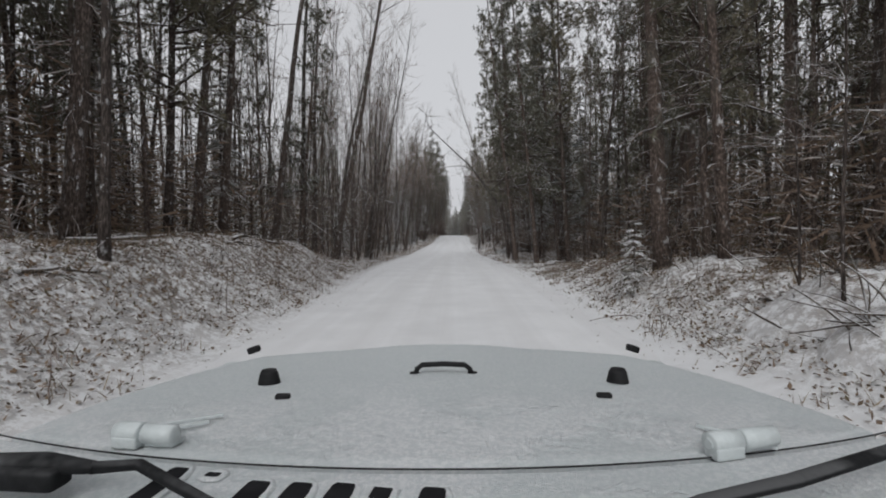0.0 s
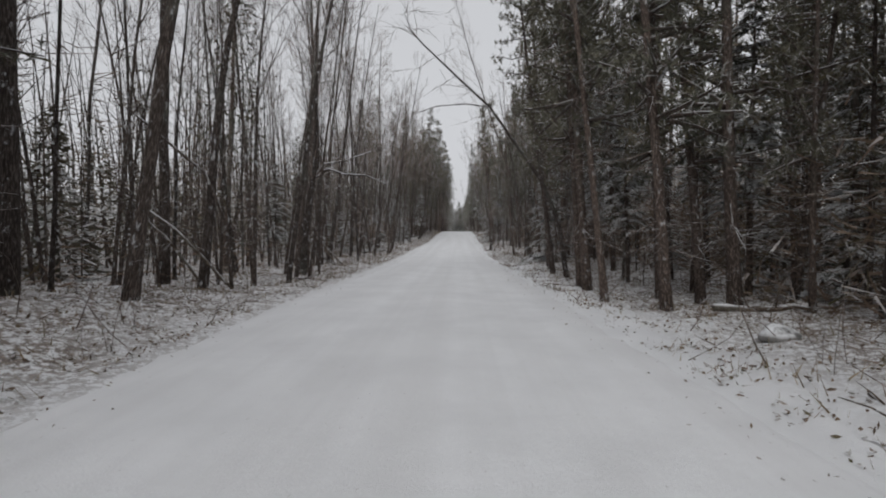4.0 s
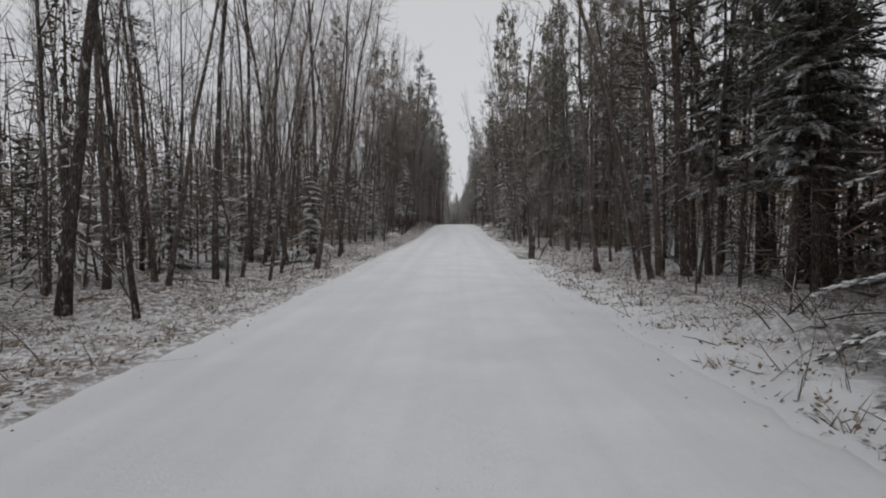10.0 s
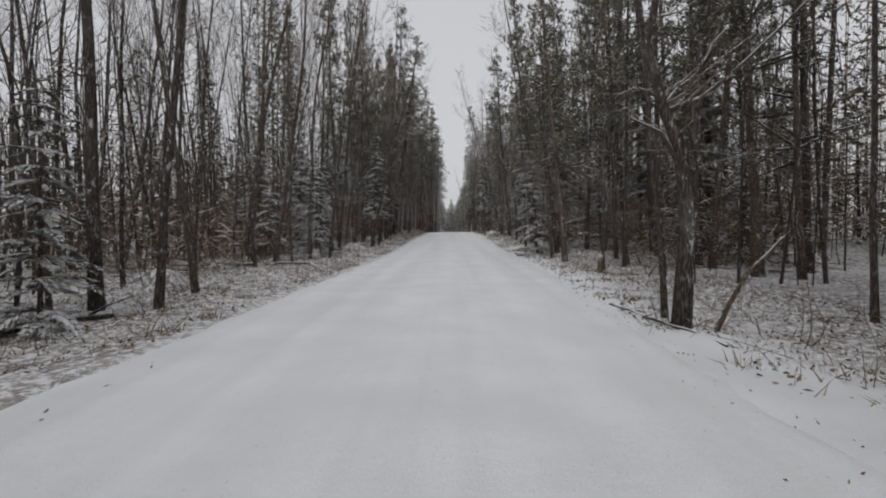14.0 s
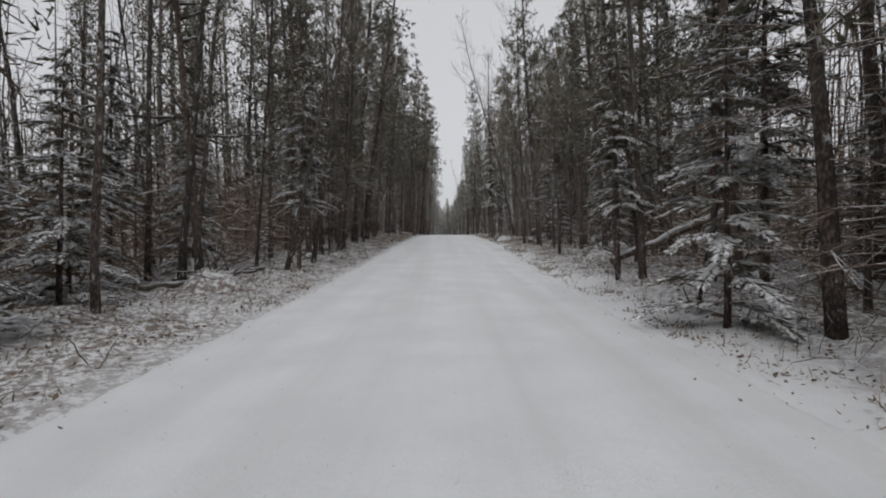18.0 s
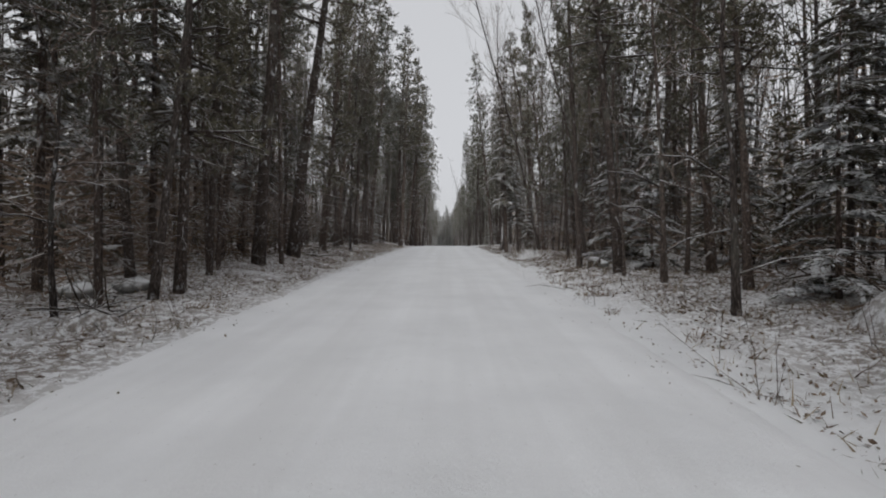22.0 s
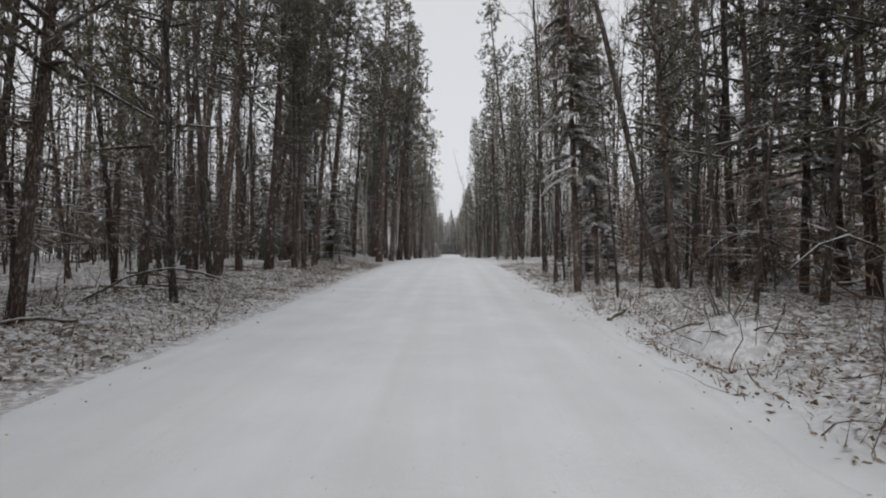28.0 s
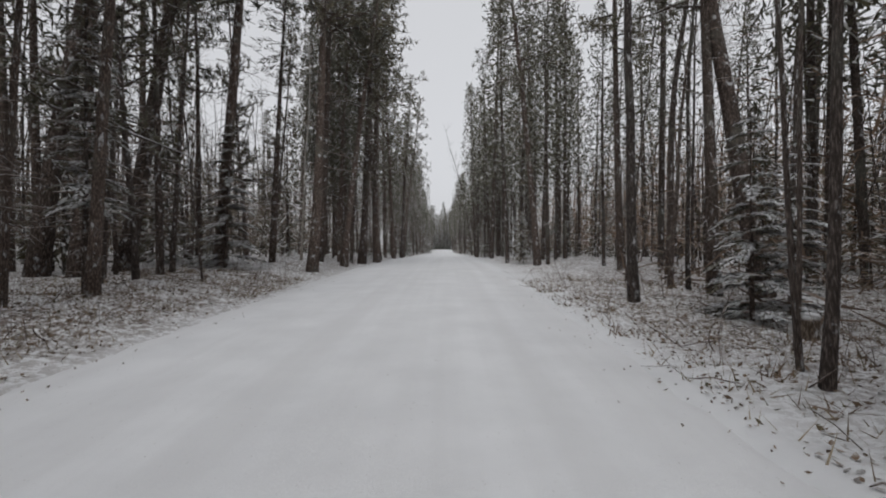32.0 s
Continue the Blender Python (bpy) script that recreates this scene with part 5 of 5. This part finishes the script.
    for side in (-1, 1):
        for y in (1.30, -1.25):
            part("fender", Shape_of(lambda w: rounded_box(w, (0.22, 0.95, 0.06), (side * 0.86, y, 0.93), 0.02)), BLACK_TRIM, car)
            tyre = Shape()
            tube(tyre, [(side * (0.66 + d), y, 0.40) for d in (0, 0.03, 0.22, 0.25)], (0.33, 0.39, 0.39, 0.33), 16)
            wheel = part("wheel", tyre, RUBBER, car)
            rim = Shape()
            tube(rim, [(side * (0.88 + d), y, 0.40) for d in (0, 0.035)], (0.22, 0.2), 16)
            part("rim", rim, RIM_METAL, wheel)
    return car


def Shape_of(fill):
    s = Shape()
    fill(s)
    return s


def hinge_shape(x, y, side):
    s = Shape()
    turn, half = (-0.008, 0.053) if side < 0 else (0.0155, 0.0615)
    ends = [(x + half * k, y + turn * k, 1.175) for k in (-1.0, -0.12, -0.06, 1.0)]
    rod(s, ends[0], ends[1], 0.0178, 16)
    rod(s, ends[2], ends[3], 0.0165, 16)
    rod(s, ends[0], (x - half * 1.03, y - turn * 1.03, 1.175), 0.009, 12)
    rounded_box(s, (half * 0.86, 0.03, 0.02), (x - half * 0.56, y - turn * 0.56 - 0.004, 1.163), 0.004, (0, 0, math.degrees(math.atan2(turn, half))))
    rounded_box(s, (half * 1.0, 0.034, 0.008), (x + half * 0.5, y + turn * 0.5 + 0.012, 1.159), 0.003, (0, 0, math.degrees(math.atan2(turn, half))))
    return s


car = car_front()
car.matrix_basis = pose(-0.045, -0.059, float(road_z(0.0)) - 0.017, 0, 0, 1.5)


# ---- fallen and leaning wood, stones, stumps ----
def fallen(name, line, radius, label, category, mat=None, snow=True, lift=0.7, seed=0):
    """A stem or branch along a line, with stubs and a ridge of snow on top."""
    q = rng_of(400 + seed)
    line = np.array(line, float)
    t = np.linspace(0, 1, len(line))
    fine = np.linspace(0, 1, 9)
    pts = np.stack([np.interp(fine, t, line[:, k]) for k in range(3)], 1)
    pts[1:-1] += q.normal(0, min(radius * 0.35, 0.03), (7, 3))
    pts[:, 2] += radius * lift
    thing = tagged(new(name), label, category)
    body = Shape()
    tube(body, pts, radius * np.linspace(1.0, 0.55, 9) * q.uniform(0.93, 1.07, 9), 9)
    for _ in range(5):
        i = q.integers(2, 8)
        way = q.normal(0, 1, 3) + (0, 0, 0.5)
        tube(body, wander(q, pts[i], way, q.uniform(0.15, 0.6) + radius * 2, 2, 0.2), radius * np.array([0.3, 0.22, 0.1]), 5)
    stem = part("stem", body, mat or DEADWOOD, thing)
    if snow:
        ridge = Shape()
        top = pts.copy()
        top[:, 2] += radius * np.linspace(0.95, 0.5, 9) * 0.85
        for a, b in ((0, 4), (4, 9)):
            tube(ridge, top[a:b], radius * 0.75 * np.linspace(1, 0.6, 9)[a:b] * q.uniform(0.5, 1.1, b - a), 6, 0.45)
        part("snow_ridge", ridge, SNOW_LOAD, stem, "thin ridge of snow along the top", kind="stuff")
    return thing


POLE = "thin snow-lined dead stem leaning in the wood"
fallen("leaning_stem", [(-6.05, 27.83, -0.08), (-6.15, 27.83, 1.63), (-6.76, 27.83, 3.07), (-7.78, 27.83, 3.95), (-8.79, 27.83, 4.77)], 0.05, "slender bare stem arched over by snow", "tree stem", BARK_HARD, True, 0, 1)
fallen("leaning_stem", [(-5.92, 27.83, -0.1), (-7.58, 27.83, 1.62), (-9.06, 27.83, 2.57)], 0.045, POLE, "tree stem", None, True, 0, 2)
fallen("leaning_stem", [(-6.93, 28.19, -0.1), (-7.91, 28.19, 1.23), (-8.77, 28.19, 2.02)], 0.045, POLE, "tree stem", None, True, 0, 3)
fallen("leaning_stem", [(-6.43, 41.53, -0.35), (-8.6, 41.53, 1.89), (-10.61, 41.53, 3.57)], 0.045, POLE, "tree stem", None, True, 0, 4)
fallen("leaning_stem", [(-7.19, 42.9, -0.45), (-9.15, 42.9, 2.87)], 0.04, POLE, "tree stem", None, True, 0, 5)
fallen("leaning_stem", [(-6.61, 40.93, -0.35), (-7.99, 40.93, 0.44), (-10.03, 40.93, 0.53)], 0.035, POLE, "tree stem", None, True, 0, 6)
fallen("leaning_stem", [(3.04, 58.0, -0.3), (3.44, 58.0, 0.5), (4.04, 58.0, 1.1)], 0.035, "thin dead stem leaning beside a crooked tree", "tree stem", None, True, 0, 7)
fallen("leaning_stem", [(9.6, 113.2, 1.0), (9.1, 113.2, 2.1), (8.5, 113.2, 3.6)], 0.08, "pale leaning birch stem with no crown", "tree stem", BARK_PALE, False, 0, 8)
fallen("leaning_stem", [(-9.6, 126.2, 1.4), (-10.3, 126.2, 2.5)], 0.04, "short pale stem leaning among dark pines", "tree stem", BARK_PALE, False, 0, 9)

for k, (x, y, reach, high, r0) in enumerate([(-6.26, 39.2, -2.2, 1.2, 0.022), (-6.86, 46.4, -2.6, 1.7, 0.025), (-6.56, 54.0, 1.4, 1.5, 0.02), (3.94, 37.3, 2.0, 1.6, 0.03), (6.9, 104.6, -2.2, 1.5, 0.026), (-7.1, 107.2, 2.9, 0.75, 0.026), (4.94, 65.0, 2.2, 1.3, 0.022), (-8.2, 85.6, 1.6, 1.4, 0.02), (6.34, 51.0, -1.9, 1.3, 0.02), (-6.8, 21.6, -2.0, 1.6, 0.022)]):
    z = float(ground_z(x, y))
    arch = [(x + reach * u, y + 0.25 * u, z - 0.1 + high * math.sin(u * 2.5)) for u in (0, 0.15, 0.35, 0.6, 0.85, 1.05)]
    fallen("bent_sapling", arch, r0, "thin sapling bent to an arch by snow", "sapling", BARK_HARD, True, 0, 40 + k)

LOG = "snow-dusted fallen log lying on leaf litter"


def lying(points, radius, label, seed, mat=None):
    line = []
    for (x0, y0), (x1, y1) in zip(points, points[1:]):
        for k in np.linspace(0, 1, 5):
            x, y = x0 + (x1 - x0) * k, y0 + (y1 - y0) * k
            line.append((x, y, float(ground_z(x, y))))
    return fallen("fallen_log" if radius > 0.05 else "fallen_branch", line, radius, label, "log" if radius > 0.05 else "branch", mat, True, 0.55, seed)


lying([(-6.4, 13.2), (-6.1, 17.0)], 0.07, LOG, 11)
lying([(-6.7, 8.0), (-6.3, 12.2)], 0.06, LOG, 12)
lying([(-5.86, 31.3), (-5.16, 31.8), (-5.61, 33.1), (-5.56, 34.0)], 0.042, "crooked fallen branch lying at the road edge", 13)
lying([(-9.4, 70.1), (-7.5, 69.95), (-6.1, 70.2)], 0.075, LOG, 14)
lying([(-6.8, 67.4), (-5.6, 68.0)], 0.04, "short fallen branch half under snow", 15)
lying([(-6.9, 78.1), (-6.2, 81.1)], 0.085, LOG, 16)
lying([(-11.0, 114.5), (-6.98, 112.3)], 0.07, LOG, 17)
lying([(-6.8, 109.1), (-6.1, 109.6)], 0.05, "short rotten log among dry grass", 18)
lying([(-6.1, 101.8), (-5.2, 103.5)], 0.065, LOG, 19)
lying([(3.9, 76.2), (3.8, 74.6)], 0.05, "fallen branch lying on the snowy bank", 20)
lying([(2.35, 60.2), (2.75, 57.2)], 0.026, "fallen branch lying along the road edge", 21)
lying([(4.94, 24.9), (6.74, 24.7)], 0.075, LOG, 22)
lying([(-10.06, 52.6), (-7.86, 51.4)], 0.05, "fallen branch half under snow", 23)
lying([(3.1, 107.2), (4.3, 109.1)], 0.05, "fallen branch lying on the verge", 24)
lying([(-8.56, 56.9), (-6.86, 60.2)], 0.1, LOG, 25)
lying([(-8.4, 110.1), (-5.9, 109.4)], 0.06, LOG, 27)
lying([(-6.9, 104.1), (-5.65, 105.5)], 0.045, "short fallen branch half under snow", 28)
lying([(-7.2, 77.3), (-6.2, 78.8), (-6.7, 80.1), (-6.2, 81.7)], 0.09, "long bent log lined with snow", 29)
lying([(-6.6, 15.7), (-5.4, 16.5)], 0.07, LOG, 31)
lying([(-4.9, 9.36), (-5.25, 10.02)], 0.022, "pale broken branch lying on the bank", 32)
lying([(-4.84, 9.6), (-5.11, 10.3)], 0.02, "pale broken branch lying on the bank", 33)
lying([(-5.5, 11.3), (-5.18, 12.42)], 0.03, "pale broken branch lying on the bank", 34)
lying([(-6.7, 88.6), (-5.9, 89.6)], 0.03, "short fallen branch half under snow", 35)
lying([(3.4, 71.0), (4.6, 72.2)], 0.03, "thin fallen branch at the road edge", 36)
lying([(4.24, 55.0), (5.94, 55.9)], 0.035, "dark fallen branch on open snow", 37)
lying([(-7.86, 57.9), (-8.66, 60.5)], 0.09, LOG, 38)
lying([(2.9, 17.4), (3.5, 19.6)], 0.035, "thin fallen branch at the road edge", 26)
# The large windthrown trunk that rests on its root end.
fallen("windthrown_trunk", [(8.9, 82.9, 2.2), (7.3, 82.3, 1.7), (5.6, 81.6, 1.1), (4.25, 81.1, 0.6)], 0.18, "large broken trunk resting aslant among firs", "log", DEADWOOD, True, 0.2, 30)


def stone(x, y, width, label, seed, snowy=True):
    q = rng_of(500 + seed)
    bm = bmesh.new()
    bmesh.ops.create_icosphere(bm, subdivisions=3, radius=0.5)
    for v in bm.verts:
        d = noise.noise(Vector(v.co) * 2.3 + Vector((seed * 7.0, 0, 0))) * 0.22 + noise.noise(Vector(v.co) * 6.0) * 0.05
        v.co *= 1 + d
        v.co.z *= 0.62
    bm.verts.index_update()
    s = Shape()
    s.add(np.array([v.co[:] for v in bm.verts]) * width, [tuple(v.index for v in f.verts) for f in bm.faces])
    bm.free()
    ob = new("boulder", s.mesh("boulder", STONE))
    ob.matrix_basis = pose(x, y, float(ground_z(x, y)) + width * 0.12, 0, 0, q.uniform(0, 360))
    return tagged(ob, label, "boulder")


for k, (x, y, w) in enumerate([(4.88, 96.85, 0.6), (5.5, 97.2, 0.36), (-6.8, 91.3, 0.7), (-6.7, 87.0, 0.42), (-7.2, 90.4, 0.75), (9.4, 97.8, 0.8), (-6.1, 86.4, 0.5), (4.3, 22.0, 0.5)]):
    stone(x, y, w, "grey field boulder capped with snow", k)


def mound(x, y, width, height, seed):
    """A heap of earth and brush under snow."""
    q = rng_of(600 + seed)
    us = np.linspace(-1, 1, 21)
    gx, gy = np.meshgrid(us, us)
    d = np.sqrt(gx ** 2 + gy ** 2)
    z = height * np.clip(1 - d ** 2, 0, 1) ** 0.8 + 0.1 * height * bumps(gx * width, gy * width, 0.5) * np.clip(1 - d, 0, 1) - 0.12 * np.clip(d - 0.85, 0, 1)
    X, Y = x + gx * width / 2, y + gy * width / 2
    s = Shape()
    s.add(np.stack([X, Y, ground_z(X, Y) + z], -1).reshape(-1, 3), [(j * 21 + i, j * 21 + i + 1, (j + 1) * 21 + i + 1, (j + 1) * 21 + i) for j in range(20) for i in range(20)])
    thing = tagged(new("brush_mound"), "heap of earth and brush under snow", "mound")
    part("mound_body", s, SNOW_GROUND, thing)
    sticks = Shape()
    for _ in range(36):
        a, k = q.uniform(0, 2 * np.pi), q.uniform(0, 0.85)
        px, py = x + k * width / 2 * np.cos(a), y + k * width / 2 * np.sin(a)
        pz = float(ground_z(px, py)) + height * (1 - k * k) ** 0.8 * 0.9
        tube(sticks, wander(q, (px, py, pz), q.normal(0, 1, 3) + (0, 0, 0.3), q.uniform(0.3, 1.1), 3, 0.15), q.uniform(0.006, 0.02) * np.array([1, 0.9, 0.7, 0.4]), 4, 1.0, False)
    part("brushwood", sticks, DEADWOOD, thing, "loose sticks poking from the heap", kind="stuff")
    return thing


mound(4.5, 5.9, 1.8, 0.32, 9)
mound(4.2, 4.6, 1.3, 0.22, 10)
lying([(4.0, 5.6), (3.75, 4.5)], 0.028, "pale broken branch lying on the bank", 41)
lying([(4.25, 6.1), (3.9, 4.9)], 0.022, "pale broken branch lying on the bank", 42)
lying([(4.5, 7.2), (4.2, 5.7)], 0.03, "pale broken branch lying on the bank", 43)
lying([(-5.1, 5.3), (-4.9, 6.3)], 0.035, "snow-lined fallen branch on the bank", 44)
lying([(-5.5, 11.6), (-5.9, 13.4), (-5.6, 15.0)], 0.05, LOG, 45)
mound(5.1, 84.4, 1.5, 0.5, 11)
mound(6.4, 87.4, 1.9, 0.65, 1)
mound(-6.2, 17.2, 2.6, 0.16, 6)
mound(-5.4, 88.2, 0.8, 0.25, 7)
mound(5.2, 9.8, 2.0, 0.15, 8)
mound(-5.9, 77.9, 1.4, 0.4, 2)
mound(4.0, 104.8, 1.3, 0.35, 3)
mound(-7.96, 63.4, 1.5, 0.45, 4)
mound(4.24, 43.8, 1.4, 0.3, 5)


def stump(x, y, width, height, seed):
    q = rng_of(700 + seed)
    s = Shape()
    g = width / 2
    tube(s, [(0, 0, -0.15), (0, 0, 0.06), (0.01, 0, height * 0.7), (0.02, 0.01, height)], (g * 1.5, g * 1.1, g, g * 0.85), 12)
    thing = tagged(new("stump"), "broken dark stump with a cap of snow", "stump")
    part("bole", s, DEADWOOD, thing)
    cap = Shape()
    tube(cap, [(0.02, 0.01, height), (0.02, 0.01, height + 0.04), (0.02, 0.01, height + 0.06)], (g * 0.8, g * 0.7, g * 0.3), 12)
    part("snow_cap", cap, SNOW_LOAD, thing, "small cap of fresh snow")
    thing.matrix_basis = pose(x, y, float(ground_z(x, y)), q.normal(0, 6), q.normal(0, 6), q.uniform(0, 360))
    return thing


stump(4.74, 55.1, 0.3, 0.35, 1)
stump(6.8, 120.2, 0.3, 0.4, 2)
stump(4.7, 96.7, 0.42, 0.28, 3)
stump(4.2, 66.8, 0.16, 0.55, 4)


# ---- roadside trees with a shape of their own ----
def limbed_tree(x, y, girth, trunk_line, limb_lines, label, seed, height=13.0):
    """A hardwood whose trunk bends as given and which bears large spreading limbs with snow on them."""
    q = rng_of(800 + seed)
    tree = tagged(new("crooked_tree"), label, "tree", "roadside trees")
    body, twigs, load = Shape(), Shape(), Shape()
    line = np.array(trunk_line, float)
    last = line[-1] + (line[-1] - line[-2]) / np.linalg.norm(line[-1] - line[-2]) * (height - line[-1][2]) * 0.9 + (0, 0, 0.5)
    line = np.vstack([line, (line[-1] + last) / 2 + q.normal(0, 0.2, 3), last])
    n = len(line)
    radii = girth * np.linspace(1.0, 0.12, n)
    radii[0] *= 1.25
    tube(body, line, radii, 10)
    part("trunk", body, BARK_HARD, tree)
    ends, ways, longs = [], [], []
    spokes = [(np.array(l, float), girth * 0.33) for l in limb_lines]
    for i in range(2, n - 1):
        for _ in range(4):
            a = q.uniform(0, 2 * np.pi)
            at = line[i] + (line[i + 1] - line[i]) * q.random()
            spokes.append((wander(q, at, (np.cos(a), np.sin(a), q.uniform(0.1, 0.9)), q.uniform(0.7, 2.0), 4, 0.28, 0.05), girth * 0.12))
    for k, (l, g) in enumerate(spokes):
        limb = Shape()
        tube(limb, l, g * np.linspace(1, 0.3, len(l)), 6, 1.0, False)
        big = k < len(limb_lines)
        if big:
            part("limb", limb, BARK_HARD, tree, "long spreading limb lined with snow")
        else:
            tube(twigs, l, g * np.linspace(1, 0.3, len(l)), 4, 1.0, False)
        tube(load, l + np.array((0, 0, 1.0)) * (g * np.linspace(0.9, 0.35, len(l)))[:, None], g * 0.5 * np.linspace(0.9, 0.5, len(l)), 5, 0.5)
        for _ in range(14 if big else 8):
            i = q.integers(1, len(l))
            way = l[i] - l[i - 1]
            ends.append(l[i] - way * q.random()), ways.append(way / np.linalg.norm(way) + q.normal(0, 0.55, 3)), longs.append(q.uniform(0.3, 1.1))
    longs = np.array(longs)
    blades(twigs, ends, ways, longs, 0.004 + 0.005 * longs, q)
    part("branchwork", twigs, TWIG, tree, kind="stuff")
    part("snow_load", load, SNOW_LOAD, tree, "snow lying along the limbs", kind="stuff")
    return tree


limbed_tree(-6.59, 34.98, 0.18, [(-6.59, 34.98, -0.6), (-6.41, 34.98, 1.2), (-6.18, 34.98, 2.86), (-6, 34.98, 3.82), (-5.91, 34.98, 5.22)],
            [[(-6.06, 34.98, 3.6), (-5.58, 34.98, 4.24), (-4.58, 34.9, 4.4), (-3.6, 34.8, 4.74)], [(-6.06, 34.98, 3.6), (-5.39, 34.9, 4.04), (-4.69, 34.8, 3.81), (-3.81, 34.7, 3.76), (-2.94, 34.6, 3.39)]],
            "dark forked hardwood with a limb over the verge", 1, 14)
limbed_tree(2.79, 58.47, 0.125, [(2.79, 58.47, -0.6), (2.89, 58.47, 1.19), (2.79, 58.47, 2.29), (2.53, 58.47, 2.9), (2.34, 58.5, 3.7), (2.44, 58.5, 4.6)],
            [[(2.59, 58.47, 2.85), (3.04, 58.47, 3.01), (3.47, 58.47, 3.33), (4.11, 58.4, 3.95), (4.74, 58.3, 4.6)], [(2.84, 58.47, 1.9), (2.44, 58.3, 2.5), (1.94, 58.2, 2.7)]],
            "crooked roadside tree with a snow-lined side limb", 2, 11)
limbed_tree(5.2, 92.8, 0.085, [(5.2, 92.8, 0.2), (5.15, 92.8, 1.8), (5.1, 92.8, 3.2), (5.0, 92.8, 5.0)],
            [[(5.15, 92.8, 1.4), (5.6, 92.5, 1.75), (6.3, 92.2, 1.95), (7.0, 92.0, 2.0)], [(5.15, 92.8, 2.2), (4.5, 92.6, 2.5), (3.9, 92.4, 2.5), (3.4, 92.3, 2.7)], [(5.1, 92.8, 3.0), (4.4, 92.7, 3.3), (3.6, 92.5, 3.35)],
             [(5.1, 92.8, 3.4), (5.8, 92.6, 3.7), (6.6, 92.3, 4.3)], [(5.15, 92.8, 1.8), (4.6, 92.3, 2.1), (4.2, 92.0, 2.15)]],
            "small bare tree with level snow-lined branches", 3, 9)
limbed_tree(4.6, 88.9, 0.07, [(4.6, 88.9, 0.1), (4.55, 88.9, 1.5), (4.5, 88.9, 3.0), (4.3, 88.9, 4.6)],
            [[(4.5, 88.9, 1.9), (3.9, 88.6, 2.4), (3.1, 88.4, 2.6)], [(4.5, 88.9, 2.6), (3.7, 88.7, 3.0), (2.8, 88.5, 3.0)], [(4.5, 88.9, 1.1), (5.1, 88.6, 1.4), (5.8, 88.3, 1.5)]],
            "small bare tree with level snow-lined branches", 4, 8)


limbed_tree(4.1, 33.8, 0.085, [(4.1, 33.8, -0.5), (3.75, 33.8, 1.8), (3.1, 33.8, 3.4), (2.1, 33.75, 4.8), (1.1, 33.7, 6.2), (-0.1, 33.7, 7.3), (-1.4, 33.6, 8.5)],
            [[(2.1, 33.75, 4.8), (1.5, 33.7, 4.95), (0.8, 33.6, 4.8), (0.3, 33.5, 4.5)], [(1.1, 33.7, 6.2), (0.2, 33.6, 6.3), (-0.9, 33.5, 6.2), (-1.7, 33.4, 5.9)]],
            "thin bare tree arching over the road", 5, 9.6)


def small_bare_tree(x, y, girth, height, seed):
    """A thin roadside tree whose low level branches are lined with snow."""
    q = rng_of(900 + seed)
    z = float(ground_z(x, y)) - 0.15
    trunk = [(x + q.normal(0, 0.04) * k, y, z + k * height * 0.14) for k in range(5)]
    limbs = []
    for _ in range(6):
        a, k = q.uniform(0, 2 * np.pi), q.uniform(0.18, 0.5)
        limbs.append(wander(q, (x, y, z + k * height), (np.cos(a), np.sin(a), 0.35), q.uniform(0.9, 2.0), 4, 0.14, -0.04))
    return limbed_tree(x, y, girth, trunk, limbs, "thin bare tree with low snow-lined branches", 20 + seed, height)


for k, (x, y, g, h) in enumerate([(4.9, 68.6, 0.06, 7.5), (5.9, 74.4, 0.05, 7), (5.74, 64.0, 0.06, 8), (4.74, 39.2, 0.06, 7.5), (5.7, 101.5, 0.05, 7), (5.44, 31.6, 0.05, 6.5), (-6.96, 50.2, 0.045, 6.5), (-6.1, 88.4, 0.045, 6.5)]):
    small_bare_tree(x, y, g, h, k)
